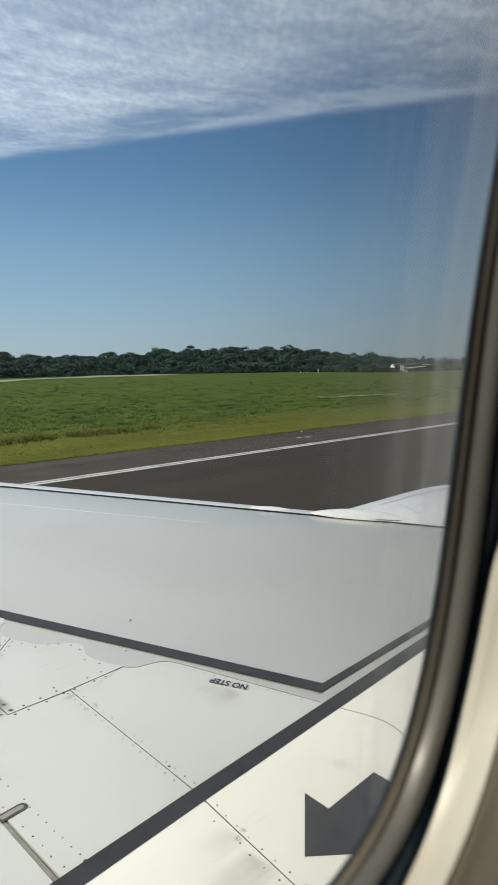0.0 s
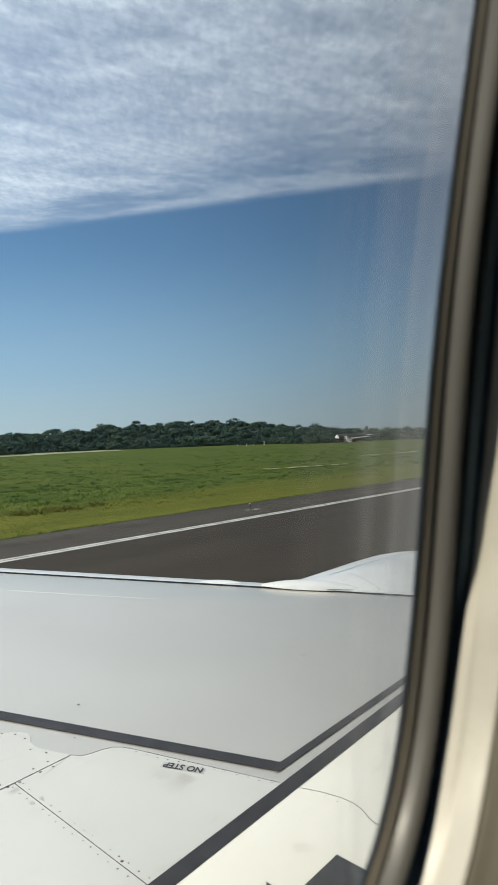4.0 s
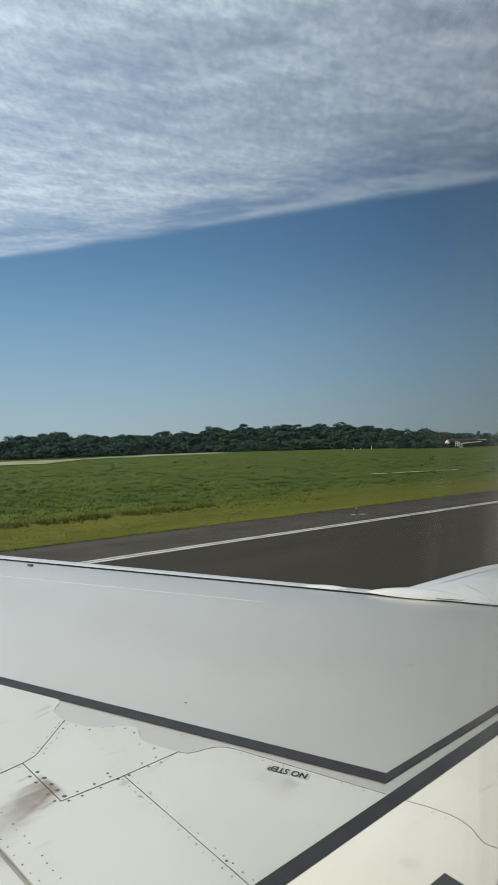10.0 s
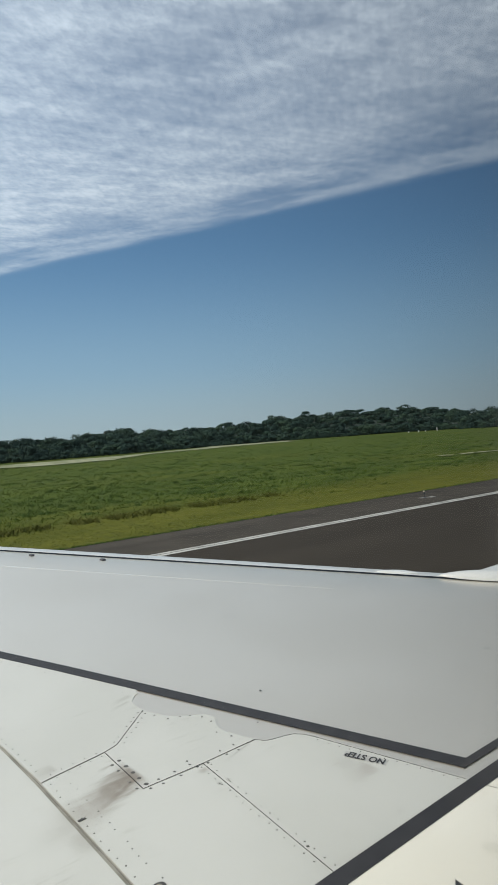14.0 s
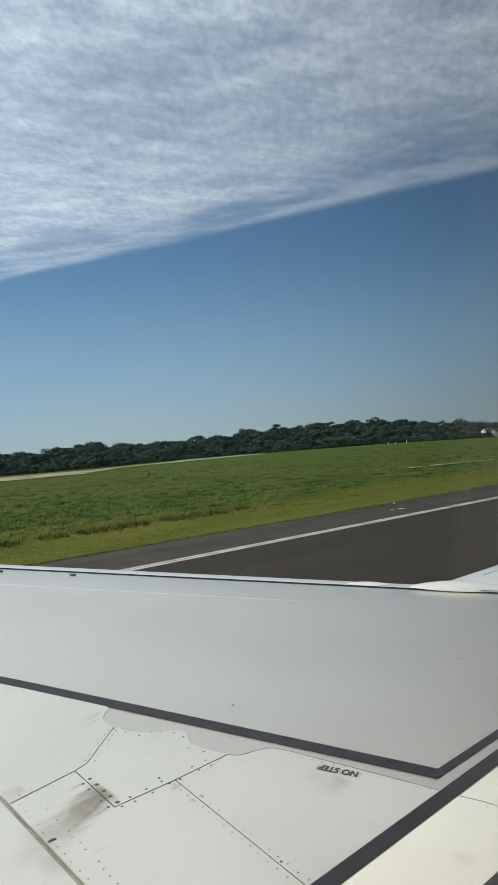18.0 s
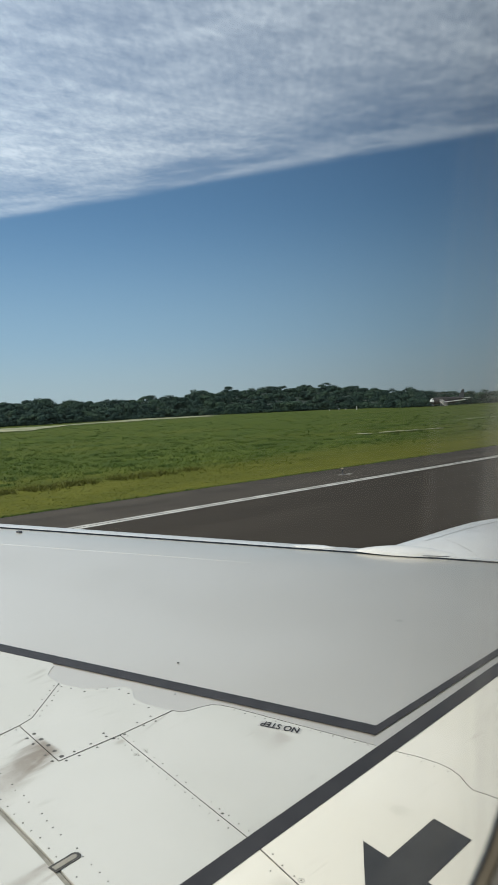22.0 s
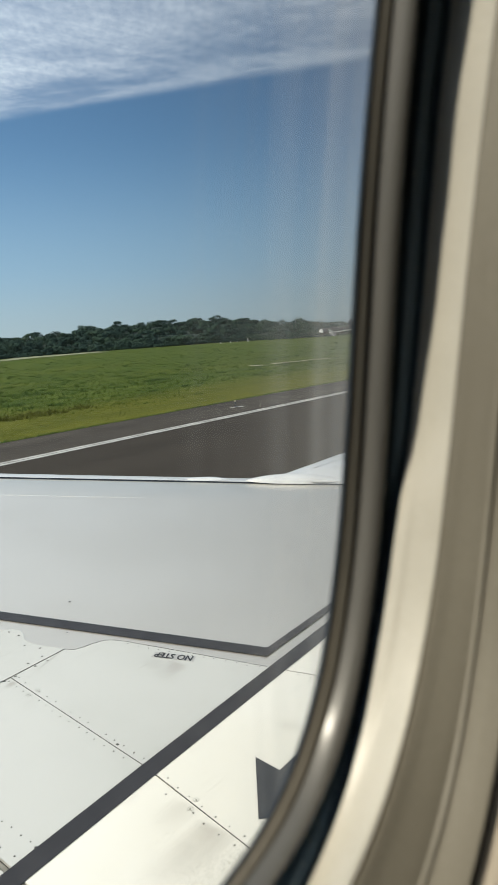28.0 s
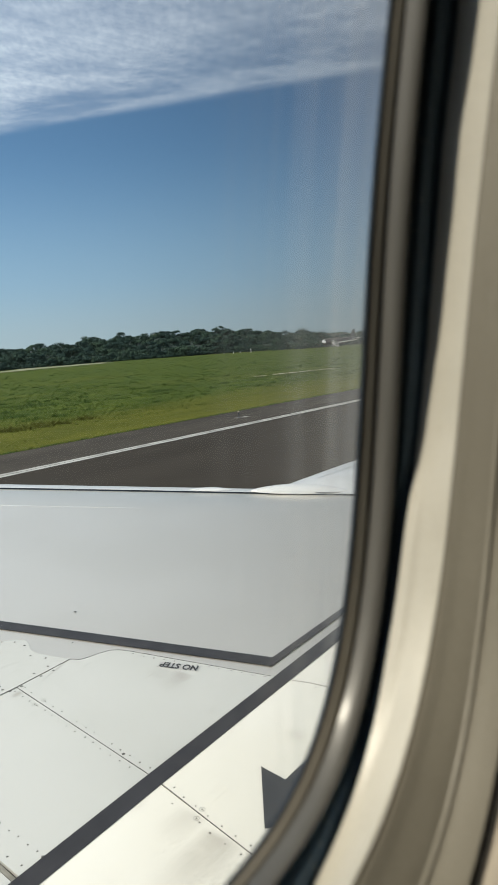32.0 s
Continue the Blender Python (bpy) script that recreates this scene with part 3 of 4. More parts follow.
plate("aft_root_panel", [(-1.496, 1.030), (0.10, 0.855), (0.10, -0.533), (-1.485, -0.540)], M_CREAM, "cream aft wing panel", 0.002)
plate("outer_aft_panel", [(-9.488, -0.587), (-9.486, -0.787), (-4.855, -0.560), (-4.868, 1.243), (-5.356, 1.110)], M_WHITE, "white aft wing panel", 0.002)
# the rubber strip in the spanwise gap
GAP = [(-4.765, 1.2490), (-2.870, 1.1640), (-2.549, 1.1440), (-1.887, 1.0855), (-1.472, 1.0370), (0.10, 0.8660)]
plate("gap_strip", [(x, y + 0.0062) for x, y in GAP] + [(x, y - 0.0062) for x, y in reversed(GAP)], M_STRIP, "olive-grey rubber strip in the gap", 0.0005, 0.012)


def ribbon(name, points, widths, mat, label, lift=0.0046):
    """A painted stripe that follows the skin along a line in plan, mitred at its corners."""
    pts = [Vector(p) for p in points]
    left, right = [], []
    for i, p in enumerate(pts):
        a = (pts[i] - pts[i - 1]).normalized() if i else (pts[1] - pts[0]).normalized()
        b = (pts[i + 1] - pts[i]).normalized() if i < len(pts) - 1 else a
        nrm = (Vector((-a.y, a.x)) + Vector((-b.y, b.x))).normalized()
        half = widths[i] / 2 / max(0.3, nrm.dot(Vector((-b.y, b.x))))
        left.append(p + nrm * half)
        right.append(p - nrm * half)
    rows = [[(q.x, q.y, skin(q.x, q.y) + lift) for q in side] for side in (left, right)]
    bot = [[(x, y, z - 0.0012) for x, y, z in r] for r in rows]
    v, f = grid([bot[0], rows[0], rows[1], bot[1]])
    return part(name, (v, f), mat, wing, label)


def between(a, b, n):
    return [(a[0] + (b[0] - a[0]) * k / n, a[1] + (b[1] - a[1]) * k / n) for k in range(n + 1)]


JW = 0.0021
for pts in ([(-2.284, 1.661), (-1.515, 1.541), (-1.04, 1.43), (-0.3, 1.245)], [(-2.602, 1.439), (-2.283, 1.400), (-2.285, 1.661), (-2.298, 1.929)], [(-2.822, 1.759), (-2.623, 1.505), (-2.602, 1.439), (-2.556, 1.160)],
            [(-1.505, 2.285), (-1.430, 2.309), (-1.352, 2.321), (-1.305, 2.316), (-1.262, 2.299), (-1.215, 2.263), (-1.188, 2.249), (-1.145, 2.257), (-0.3, 2.315)],
            [(-2.299, 1.929), (-2.264, 1.948), (-2.252, 1.980), (-2.243, 2.031), (-2.228, 2.075), (-2.200, 2.100), (-2.154, 2.118), (-1.578, 2.270)]):
    ribbon("joint_sealant", pts, [JW] * len(pts), M_SEALANT, "dark sealed panel joint", 0.0040)
SW = 0.072
ribbon("stripe", between((-9.292, -0.335), (-3.493, 1.738), 16)[:-1] + between((-3.493, 1.738), (-1.655, 2.365), 6)[:-1] + [(-1.640, 2.370)], [SW] * 16 + [SW] * 6 + [SW], M_BLACK, "black painted walkway stripe")
ribbon("stripe", between((-1.641, 2.331), (-1.699, 4.616), 16), [0.036] * 17, M_BLACK, "black painted walkway stripe", 0.0050)
ribbon("stripe", between((-1.418, -0.389), (-1.507, 1.518), 6)[:-1] + between((-1.507, 1.518), (-1.617, 4.316), 20), [0.062] * 27, M_BLACK, "black painted walkway stripe", 0.0052)
plate("arrow", [(-1.290, 1.769), (-1.196, 1.756), (-1.199, 2.014), (-1.068, 1.997), (-1.066, 1.743), (-0.967, 1.728), (-1.127, 1.543)], M_ARROW, "charcoal painted escape arrow", 0.0052, 0.0015)


def lettering(text, at, size, turn, parent, mat):
    c = bpy.data.curves.new("lettering", "FONT")
    c.body, c.size, c.align_x, c.align_y, c.extrude = text, size, "CENTER", "CENTER", 0.0003
    c.offset = 0.0006
    tmp = bpy.data.objects.new("lettering", c)
    me = bpy.data.meshes.new_from_object(tmp)
    bpy.data.objects.remove(tmp)
    lean = math.atan(-0.09)
    me.transform(Matrix.Translation((at[0], at[1], skin(*at) + 0.0060)) @ Matrix.Rotation(-lean, 4, "Y") @ Matrix.Rotation(radians(turn), 4, "Z") @ Matrix.Diagonal((1.0, 1.45, 1.0, 1.0)))
    me.materials.append(mat)
    ob = new("lettering", me)
    return attach(ob, parent)


spin = Matrix.Rotation(radians(21.5), 2)
plate("placard", [tuple(Vector((-1.910, 2.128)) + spin @ Vector(c)) for c in ((-0.083, -0.021), (0.083, -0.021), (0.083, 0.021), (-0.083, 0.021))], M_PLACARD, "faded pale placard film", 0.0038, 0.001)
lettering("NO STEP", (-1.910, 2.128), 0.0385, 180 + 21.5, wing, M_BLACK)

# ---- fasteners ----
bm = bmesh.new()
bmesh.ops.create_cone(bm, cap_ends=True, segments=8, radius1=1.0, radius2=0.8, depth=0.25)
rivet_mesh = bpy.data.meshes.new("rivet")
bm.to_mesh(rivet_mesh)
bm.free()
rivet_mesh.materials.append(M_RIVET)
LEAN = Matrix.Rotation(math.atan(0.09), 4, "Y")


def rivet(x, y, r):
    ob = new("rivet", rivet_mesh)
    attach(ob, wing)
    ob.matrix_basis = Matrix.Translation((x, y, skin(x, y) + 0.0034)) @ LEAN @ Matrix.Diagonal((r, r, 0.004, 1))


rng = random.Random(7)


def rivet_row(a, b, step, r, side=0.0, skip=0.06):
    a, b = Vector(a), Vector(b)
    d = (b - a).normalized()
    nrm = Vector((-d.y, d.x)) * side
    k = step * 0.5
    while k < (b - a).length:
        if rng.random() > skip:
            p = a + d * k + nrm
            rivet(p.x + rng.uniform(-0.004, 0.004), p.y + rng.uniform(-0.004, 0.004), r * rng.uniform(0.85, 1.15))
        k += step


R = 0.0030
rivet_row((-2.281, 1.661), (-1.540, 1.547), 0.047, R, 0.020)
rivet_row((-2.281, 1.661), (-1.540, 1.547), 0.047, R, -0.020)
rivet_row((-1.471, 1.524), (-0.967, 1.413), 0.055, R, 0.020)
rivet_row((-1.471, 1.524), (-0.967, 1.413), 0.055, R, -0.022)
rivet_row((-2.554, 1.146), (-1.507, 1.048), 0.052, R, 0.030)
rivet_row((-2.603, 1.436), (-2.564, 1.176), 0.05, R, 0.018)
rivet_row((-2.603, 1.436), (-2.564, 1.176), 0.05, R, -0.018)
rivet_row((-2.156, 2.118), (-1.575, 2.276), 0.046, R, -0.020)
rivet_row((-1.477, 2.300), (-1.299, 2.315), 0.05, R * 0.9, -0.018)
rivet_row((-2.620, 1.506), (-2.815, 1.756), 0.045, R * 1.2, 0.018)
rivet_row((-2.620, 1.506), (-2.815, 1.756), 0.045, R * 1.2, -0.018)
rivet_row((-3.876, 1.199), (-2.593, 1.151), 0.055, R, 0.03)
rivet_row((-4.568, 1.335), (-3.042, 1.834), 0.06, R * 0.9, -0.03)
for x, y, r in ((-1.674, 1.579, 0.0055), (-1.523, 1.134, 0.0055), (-2.638, 2.269, 0.006), (-1.036, 1.400, 0.005), (-2.402, 2.038, 0.004), (-2.337, 1.628, 0.0055)):
    rivet(x, y, r)
# large flush fasteners: a pale filled ring with a pin in its middle
rv, rf = grid([[(r * math.cos(q), r * math.sin(q), z) for q in np.linspace(0, 2 * math.pi, 20, endpoint=False)] for r, z in ((0.0092, 0.0), (0.0090, 0.0006), (0.0078, 0.0006), (0.0076, 0.0))], True)
ring_mesh = mesh("fastener_ring", rv, rf, M_RINGED)
for x, y in ((-2.133, 1.616), (-2.133, 1.657), (-1.059, 1.458), (-1.301, 1.472), (-1.312, 1.511)):
    ob = new("fastener_ring", ring_mesh)
    attach(ob, wing)
    ob.matrix_basis = Matrix.Translation((x, y, skin(x, y) + 0.0032)) @ LEAN
    rivet(x, y, 0.0026)
# screws of the access panel: a stout row at its aft edge, smaller ones round the rest
for x, y in ((-2.509, 1.445), (-2.456, 1.441), (-2.401, 1.435), (-2.352, 1.429), (-2.303, 1.425)):
    rivet(x, y, R * rng.uniform(2.6, 3.2))
for x, y in ((-2.497, 1.408), (-2.446, 1.402), (-2.349, 1.389), (-2.298, 1.384), (-2.268, 1.420)):
    rivet(x, y, R * rng.uniform(1.9, 2.5))
for x, y in ((-2.382, 1.880), (-2.321, 1.838), (-2.276, 1.826), (-2.317, 1.768), (-2.279, 1.770), (-2.275, 1.677), (-2.278, 1.630), (-2.310, 1.620), (-2.268, 1.549), (-2.305, 1.548), (-2.265, 1.471), (-2.300, 1.475)):
    rivet(x, y, R * rng.uniform(1.6, 2.2))
for x, y in ((-2.808, 1.748), (-2.745, 1.765), (-2.679, 1.786), (-2.663, 1.837), (-2.642, 1.873), (-2.598, 1.903), (-2.540, 1.905), (-2.447, 1.858)):
    rivet(x, y, R * rng.uniform(1.3, 1.8))
rivet_row((-2.500, 1.234), (-1.540, 1.136), 0.0425, R, 0.0)
# latch in its slot at the edge of the spanwise gap
for cx, cy in ((-1.817, 1.116), (-1.266, 1.056)):
    loop = [(-0.0165, -0.048), (0.0165, -0.048), (0.0165, 0.030)] + [(0.0165 * math.cos(q), 0.030 + 0.0165 * math.sin(q)) for q in np.linspace(0.3, math.pi - 0.3, 7)] + [(-0.0165, 0.030)]
    for name_, k, mat, label_ in (("latch_slot", 1.0, M_SEALANT, "dark latch recess"), ("latch", 0.52, M_STRIP, "small worn metal latch in a dark slot")):
        top = [(x * k, -0.048 + 0.006 * (k < 1) + (y + 0.048) * (0.62 + 0.38 * k), 0.0022) for x, y in loop]
        n = len(top)
        ob = part(name_, (top + [(x, y, 0.0) for x, y, _ in top], [tuple(range(n))] + [(i, n + i, n + (i + 1) % n, (i + 1) % n) for i in range(n)]), mat, wing, label_)
        latch, slot = (ob, slot) if name_ == "latch" else (None, ob)
    for ob, dz in ((latch, 0.004), (slot, 0.0030)):
        ob.matrix_basis = Matrix.Translation((cx, cy, skin(cx, cy) + dz)) @ LEAN @ Matrix.Rotation(radians(4), 4, "Z")
part("hook", boxed(-2.260, -2.250, 1.134, 1.162, skin(-2.255, 1.15), skin(-2.255, 1.15) + 0.006, 0.002), M_SEALANT, wing, "small dark latch hook")
for x in (-6.063, -5.506):
    y = crest(x) - 0.72
    part("stud", box(bmesh.new(), x - 0.026, x + 0.026, y - 0.016, y + 0.016, skin(x, y) - 0.002, skin(x, y) + 0.015, 0.005), M_SHADE, wing, "small dark stud near the leading edge")

# ---- the engine ----
EX, EZ = -3.05, 1.778


def revolve(profile, cx, cz, squash=1.0, sides=64):
    return grid([[(cx + r * math.cos(q), y, cz + dz + r * squash * math.sin(q)) for q in np.linspace(0, 2 * math.pi, sides, endpoint=False)] for y, r, dz in profile], True)


prof = [(2.6, 0.45, -0.25), (3.6, 0.62, -0.15), (4.4, 0.78, -0.04), (4.9, 0.90, 0.0), (5.1, 0.95, 0.0), (5.3, 0.983, 0.0), (5.7, 0.985, 0.0), (6.1, 0.988, 0.0), (6.5, 0.984, 0.0), (6.75, 0.968, 0.0), (6.95, 0.945, 0.0)]
engine = part("engine", revolve(prof, EX, EZ), M_COWL, wing, "white jet engine cowling ahead of the wing", True)
lip = [(6.955, 0.944, 0.0), (7.15, 0.90, 0.0), (7.32, 0.83, 0.0), (7.36, 0.79, 0.0), (7.30, 0.75, 0.0), (6.9, 0.73, 0.0), (6.3, 0.745, 0.0)]
part("inlet_lip", revolve(lip, EX, EZ), M_NOSE, engine, "polished metal inlet lip", True)
part("fan_face", (lambda bm: (bmesh.ops.create_cone(bm, cap_ends=True, segments=40, radius1=0.74, radius2=0.74, depth=0.05, matrix=pose(EX, 6.28, EZ, 90)), bm)[1])(bmesh.new()), M_SHADE, engine)

def cowl_line(name, path, half, label):
    """A thin line on the cowling; path: along, bearing in degrees, radius."""
    rows = [[(EX + r * math.cos(radians(q + e)), y + g, EZ + r * math.sin(radians(q + e))) for e, g in ((half[0], half[1]), (-half[0], -half[1]))] for y, q, r in path]
    return part(name, grid(rows), M_CREASE, engine, label)


cowl_line("cowl_seam", [(5.3, 93.8, 0.985), (5.5, 92.9, 0.986), (5.86, 92.4, 0.988), (6.15, 90.8, 0.989), (6.42, 89.0, 0.988), (6.74, 87.0, 0.971)], (0.32, 0.0), "thin grey hinge line along the cowling")
for q0 in (86.5, 83.0, 79.8, 76.4, 73.2, 69.6):
    cowl_line("cowl_joint", [(5.41 - 0.0063 * (88 - q), q, float(np.interp(5.41 - 0.0063 * (88 - q), (5.1, 5.3, 5.7), (0.952, 0.985, 0.987)))) for q in (q0, q0 - 1.2, q0 - 2.4)], (0.0, 0.004), "short dark latch mark across the cowling")
# low rounded fairings over the leading edge: the slim one behind the cowling, a small tip outboard of it
def lens_fairing(name, x0, x1, y0, y1, wide, high, label, lift=0.019):
    rows = []
    for k in range(25):
        f = k / 24
        h = math.sin(math.pi * f) ** 0.7
        cx, cy = x0 + (x1 - x0) * f, y0 + (y1 - y0) * f
        rows.append([(cx, cy + wide * h * math.cos(q), skin(cx, cy) + lift + high * h * math.sin(q)) for q in np.linspace(0, math.pi, 13)])
    part(name, grid(rows), M_COWL, engine, label, True)


lens_fairing("pylon_fairing", -3.39, -2.76, 4.725, 5.185, 0.105, 0.058, "slim white pylon fairing over the leading edge")
# dark strip that paints the shaded crease below the fairing's inboard end
rows = []
for k in range(17, 25):
    f = k / 24
    h = math.sin(math.pi * f) ** 0.7
    cx, cy = -3.39 + 0.63 * f, 4.725 + 0.46 * f - 0.105 * h
    rows.append([(cx, cy - 0.006, skin(cx, cy) + 0.0195), (cx, cy + 0.002, skin(cx, cy) + 0.022)])
part("fairing_crease_shade", grid(rows), M_SHADE, engine, "thin dark strip painted as the shaded crease under the fairing's end")
lens_fairing("fairing_tip", -3.80, -3.52, 4.500, 4.690, 0.055, 0.015, "small white fairing tip on the leading edge", 0.021)

# ---- the cabin window ----
WY, WZ, LEAN_IN, ROUND, BOW = 0.1350, 3.9071, 0.1446, 0.3275, 0.2419
REAR = 0.055


def window_ring(ring, push=0.0, grow=0.0, bulge=0.0, k=1.0):
    """One rounded outline of the window; ring: depth outboard, width, height, squareness, slant. bulge widens the low front."""
    d, w, h, n, slant = ring
    w, h, pts = (w + grow) * k, (h + grow) * k, []
    for q in np.linspace(-90, 270, 144, endpoint=False):
        c, s = math.cos(radians(q)), math.sin(radians(q))
        r = (abs(c) ** n + abs(s) ** n) ** (-1 / n)
        up = h / 2 * r * s
        y = WY + w / 2 * r * c - (0.0 if q < 90 else REAR * k) + slant * up + BOW * up * up
        if bulge and q < 90:
            y -= bulge * (0.05 * math.sin(up * 75 + 1) + 0.035 * math.sin(up * 141))
            y -= bulge / (1 + math.exp((up + 0.1075) / 0.009))
        pts.append((-d - push + LEAN_IN * up + ROUND * up * up, y, WZ + up))
    return pts


def wall_ring(d, w, h, n, curve):
    """A broad outline in the cabin wall, well away from the window."""
    pts = []
    for q in np.linspace(-90, 270, 144, endpoint=False):
        c, s = math.cos(radians(q)), math.sin(radians(q))
        r = (abs(c) ** n + abs(s) ** n) ** (-1 / n)
        up = h / 2 * r * s
        pts.append((-d + 0.1315 * up + curve * up * up / 4.2, 0.2018 + w / 2 * r * c - (0.0 if q < 90 else 0.165), 3.9003 + up))
    return pts


def blend(a, b, f):
    return tuple(p + (q - p) * f for p, q in zip(a, b))


GLASS = (0.1132, 0.2427, 0.4151, 3.0219, 0.0014)
GASKET = (0.1011, 0.2575, 0.4195, 2.9372, -0.0282)
CREAM = (0.0954, 0.2859, 0.4478, 2.6558, -0.0059)
INNER = (0.0844, 0.2833, 0.4283, 2.6411, 0.0098)
RIDGE = (0.0719, 0.2852, 0.4523, 2.7093, -0.0079)
JOINT = (0.0582, 0.2970, 0.4630, 2.6776, 0.0006)
BULGE = 0.0073


def band(name, a, b, profile, mat, label, bulges=None, parent=None):
    """A strip between two outlines; profile: share of the way, push outboard."""
    rings = [window_ring(blend(a, b, f), p, bulge=bulges[i] if bulges else 0.0) for i, (f, p) in enumerate(profile)]
    return part(name, grid(rings, True), mat, parent or window, label, True)


window = thing("window_1", (-0.10, 0.15, 3.70), "oval airliner cabin window with cream trim and dark gasket", "window", kind="structure")
pv, pf = grid([window_ring(GLASS, 0.0018, 0.006, k=k) for k in (1.0, 0.8, 0.6, 0.4, 0.2, 0.01)], True)
pf.append(tuple(range(len(pv) - 144, len(pv))))
pane = part("pane", (pv, pf), M_PANE, window, "clear smeared acrylic pane", True)
pane.visible_shadow = False
part("seal_bed", grid([window_ring(GLASS, 0.009, 0.050), window_ring(GLASS, 0.0035, 0.016), window_ring(GLASS, 0.0012, 0.001)], True), M_SEAL, window, "brown-grey seal bed behind the pane", True)
band("seal_lip", GLASS, GASKET, ((0.0, 0.0010), (0.006, 0.0), (0.03, -0.0002), (0.055, 0.0002)), M_DARK, "thin black lip along the pane")
band("outer_seal", GLASS, GASKET, ((0.0, 0.0010), (0.03, 0.0002), (0.08, 0.0002), (0.14, 0.0004), (0.17, 0.0007), (0.20, 0.0006), (0.30, 0.0011), (0.40, 0.0017), (0.50, 0.0025), (0.54, 0.0031), (0.56, 0.0042)), M_SEAL, "brown-grey rubber seal round the pane")
band("gasket", GLASS, GASKET, ((0.54, 0.0040), (0.555, 0.0033), (0.567, 0.0026), (0.580, 0.0018), (0.593, 0.0010), (0.607, 0.0003), (0.622, -0.0002), (0.645, -0.0005), (0.68, -0.0007), (0.73, -0.0008), (0.79, -0.0006), (0.85, -0.0001), (0.90, 0.0004), (0.95, 0.0011), (0.98, 0.0018), (1.0, 0.0026), (1.03, 0.0050)), M_SEAL2, "dark grey rubber gasket")
band("shadow_gap", GASKET, CREAM, ((-0.05, 0.0030), (0.02, 0.0062), (0.25, 0.0078), (0.55, 0.0080), (1.02, 0.0085), (1.06, 0.0040)), M_NAVY, "gap behind the trim with its blue-black shade put into the colour", (0, 0, 0, 0, 0.003, 0.004))
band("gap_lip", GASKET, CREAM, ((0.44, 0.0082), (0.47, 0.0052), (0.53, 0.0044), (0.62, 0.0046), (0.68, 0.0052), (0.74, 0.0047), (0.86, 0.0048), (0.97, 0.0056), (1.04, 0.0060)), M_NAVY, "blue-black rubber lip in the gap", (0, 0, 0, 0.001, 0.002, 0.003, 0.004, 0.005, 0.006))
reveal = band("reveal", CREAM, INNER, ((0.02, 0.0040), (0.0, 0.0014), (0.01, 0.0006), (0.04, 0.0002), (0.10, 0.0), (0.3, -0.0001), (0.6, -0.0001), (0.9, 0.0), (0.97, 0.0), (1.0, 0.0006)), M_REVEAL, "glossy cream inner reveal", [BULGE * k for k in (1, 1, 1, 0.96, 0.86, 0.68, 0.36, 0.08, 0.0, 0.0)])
# white dust caught in the gap
r = random.Random(9)
v, f = [], []
for _ in range(150):
    ring = window_ring(blend(GASKET, CREAM, r.uniform(0.05, 0.95)), 0.0043)
    low = r.random() < 0.45
    p, s = Vector(ring[r.randrange(8, 22) if low else r.randrange(12, 66)]), r.uniform(0.00010, 0.00030)
    b = len(v)
    v += [p + Vector((0.0, a * s, c * s * r.uniform(0.8, 2.2))) for a, c in ((1, 0), (0, 1), (-1, 0), (0, -1))] + [p + Vector((s, 0, 0))]
    f += [(b, b + 1, b + 4), (b + 1, b + 2, b + 4), (b + 2, b + 3, b + 4), (b + 3, b, b + 4)]
for _ in range(16):
    ring = window_ring(blend(GASKET, CREAM, r.uniform(0.1, 0.7)), 0.0040)
    p, ang, n = Vector(ring[r.randrange(9, 17)]), r.uniform(0, 6.28), r.uniform(0.0007, 0.0018)
    along, wide = Vector((0, math.cos(ang), math.sin(ang))), Vector((0, -math.sin(ang), math.cos(ang))) * 0.00007
    b = len(v)
    v += [p - wide, p + wide, p + along * n + wide * 0.5, p + along * n - wide * 0.5]
    f.append((b, b + 1, b + 2, b + 3))
part("dust", (v, f), M_REVEAL, window, "white dust specks in the dark gap", kind="stuff")
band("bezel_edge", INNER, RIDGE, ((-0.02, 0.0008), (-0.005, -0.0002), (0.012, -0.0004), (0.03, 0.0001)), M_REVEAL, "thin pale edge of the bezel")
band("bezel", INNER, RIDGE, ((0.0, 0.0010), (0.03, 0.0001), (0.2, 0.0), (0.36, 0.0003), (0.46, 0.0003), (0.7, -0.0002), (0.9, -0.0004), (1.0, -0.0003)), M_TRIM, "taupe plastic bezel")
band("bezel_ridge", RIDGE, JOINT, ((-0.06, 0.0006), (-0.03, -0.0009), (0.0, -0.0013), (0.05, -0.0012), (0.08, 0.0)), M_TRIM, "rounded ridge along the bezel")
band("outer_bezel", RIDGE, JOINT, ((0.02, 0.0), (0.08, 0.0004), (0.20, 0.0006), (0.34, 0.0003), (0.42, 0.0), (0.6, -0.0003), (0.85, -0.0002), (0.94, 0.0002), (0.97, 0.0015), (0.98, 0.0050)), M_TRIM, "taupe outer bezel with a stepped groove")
band("joint_gap", RIDGE, JOINT, ((0.93, 0.0055), (1.0, 0.0062), (1.5, 0.0066)), M_SEALANT, "dark joint round the bezel")
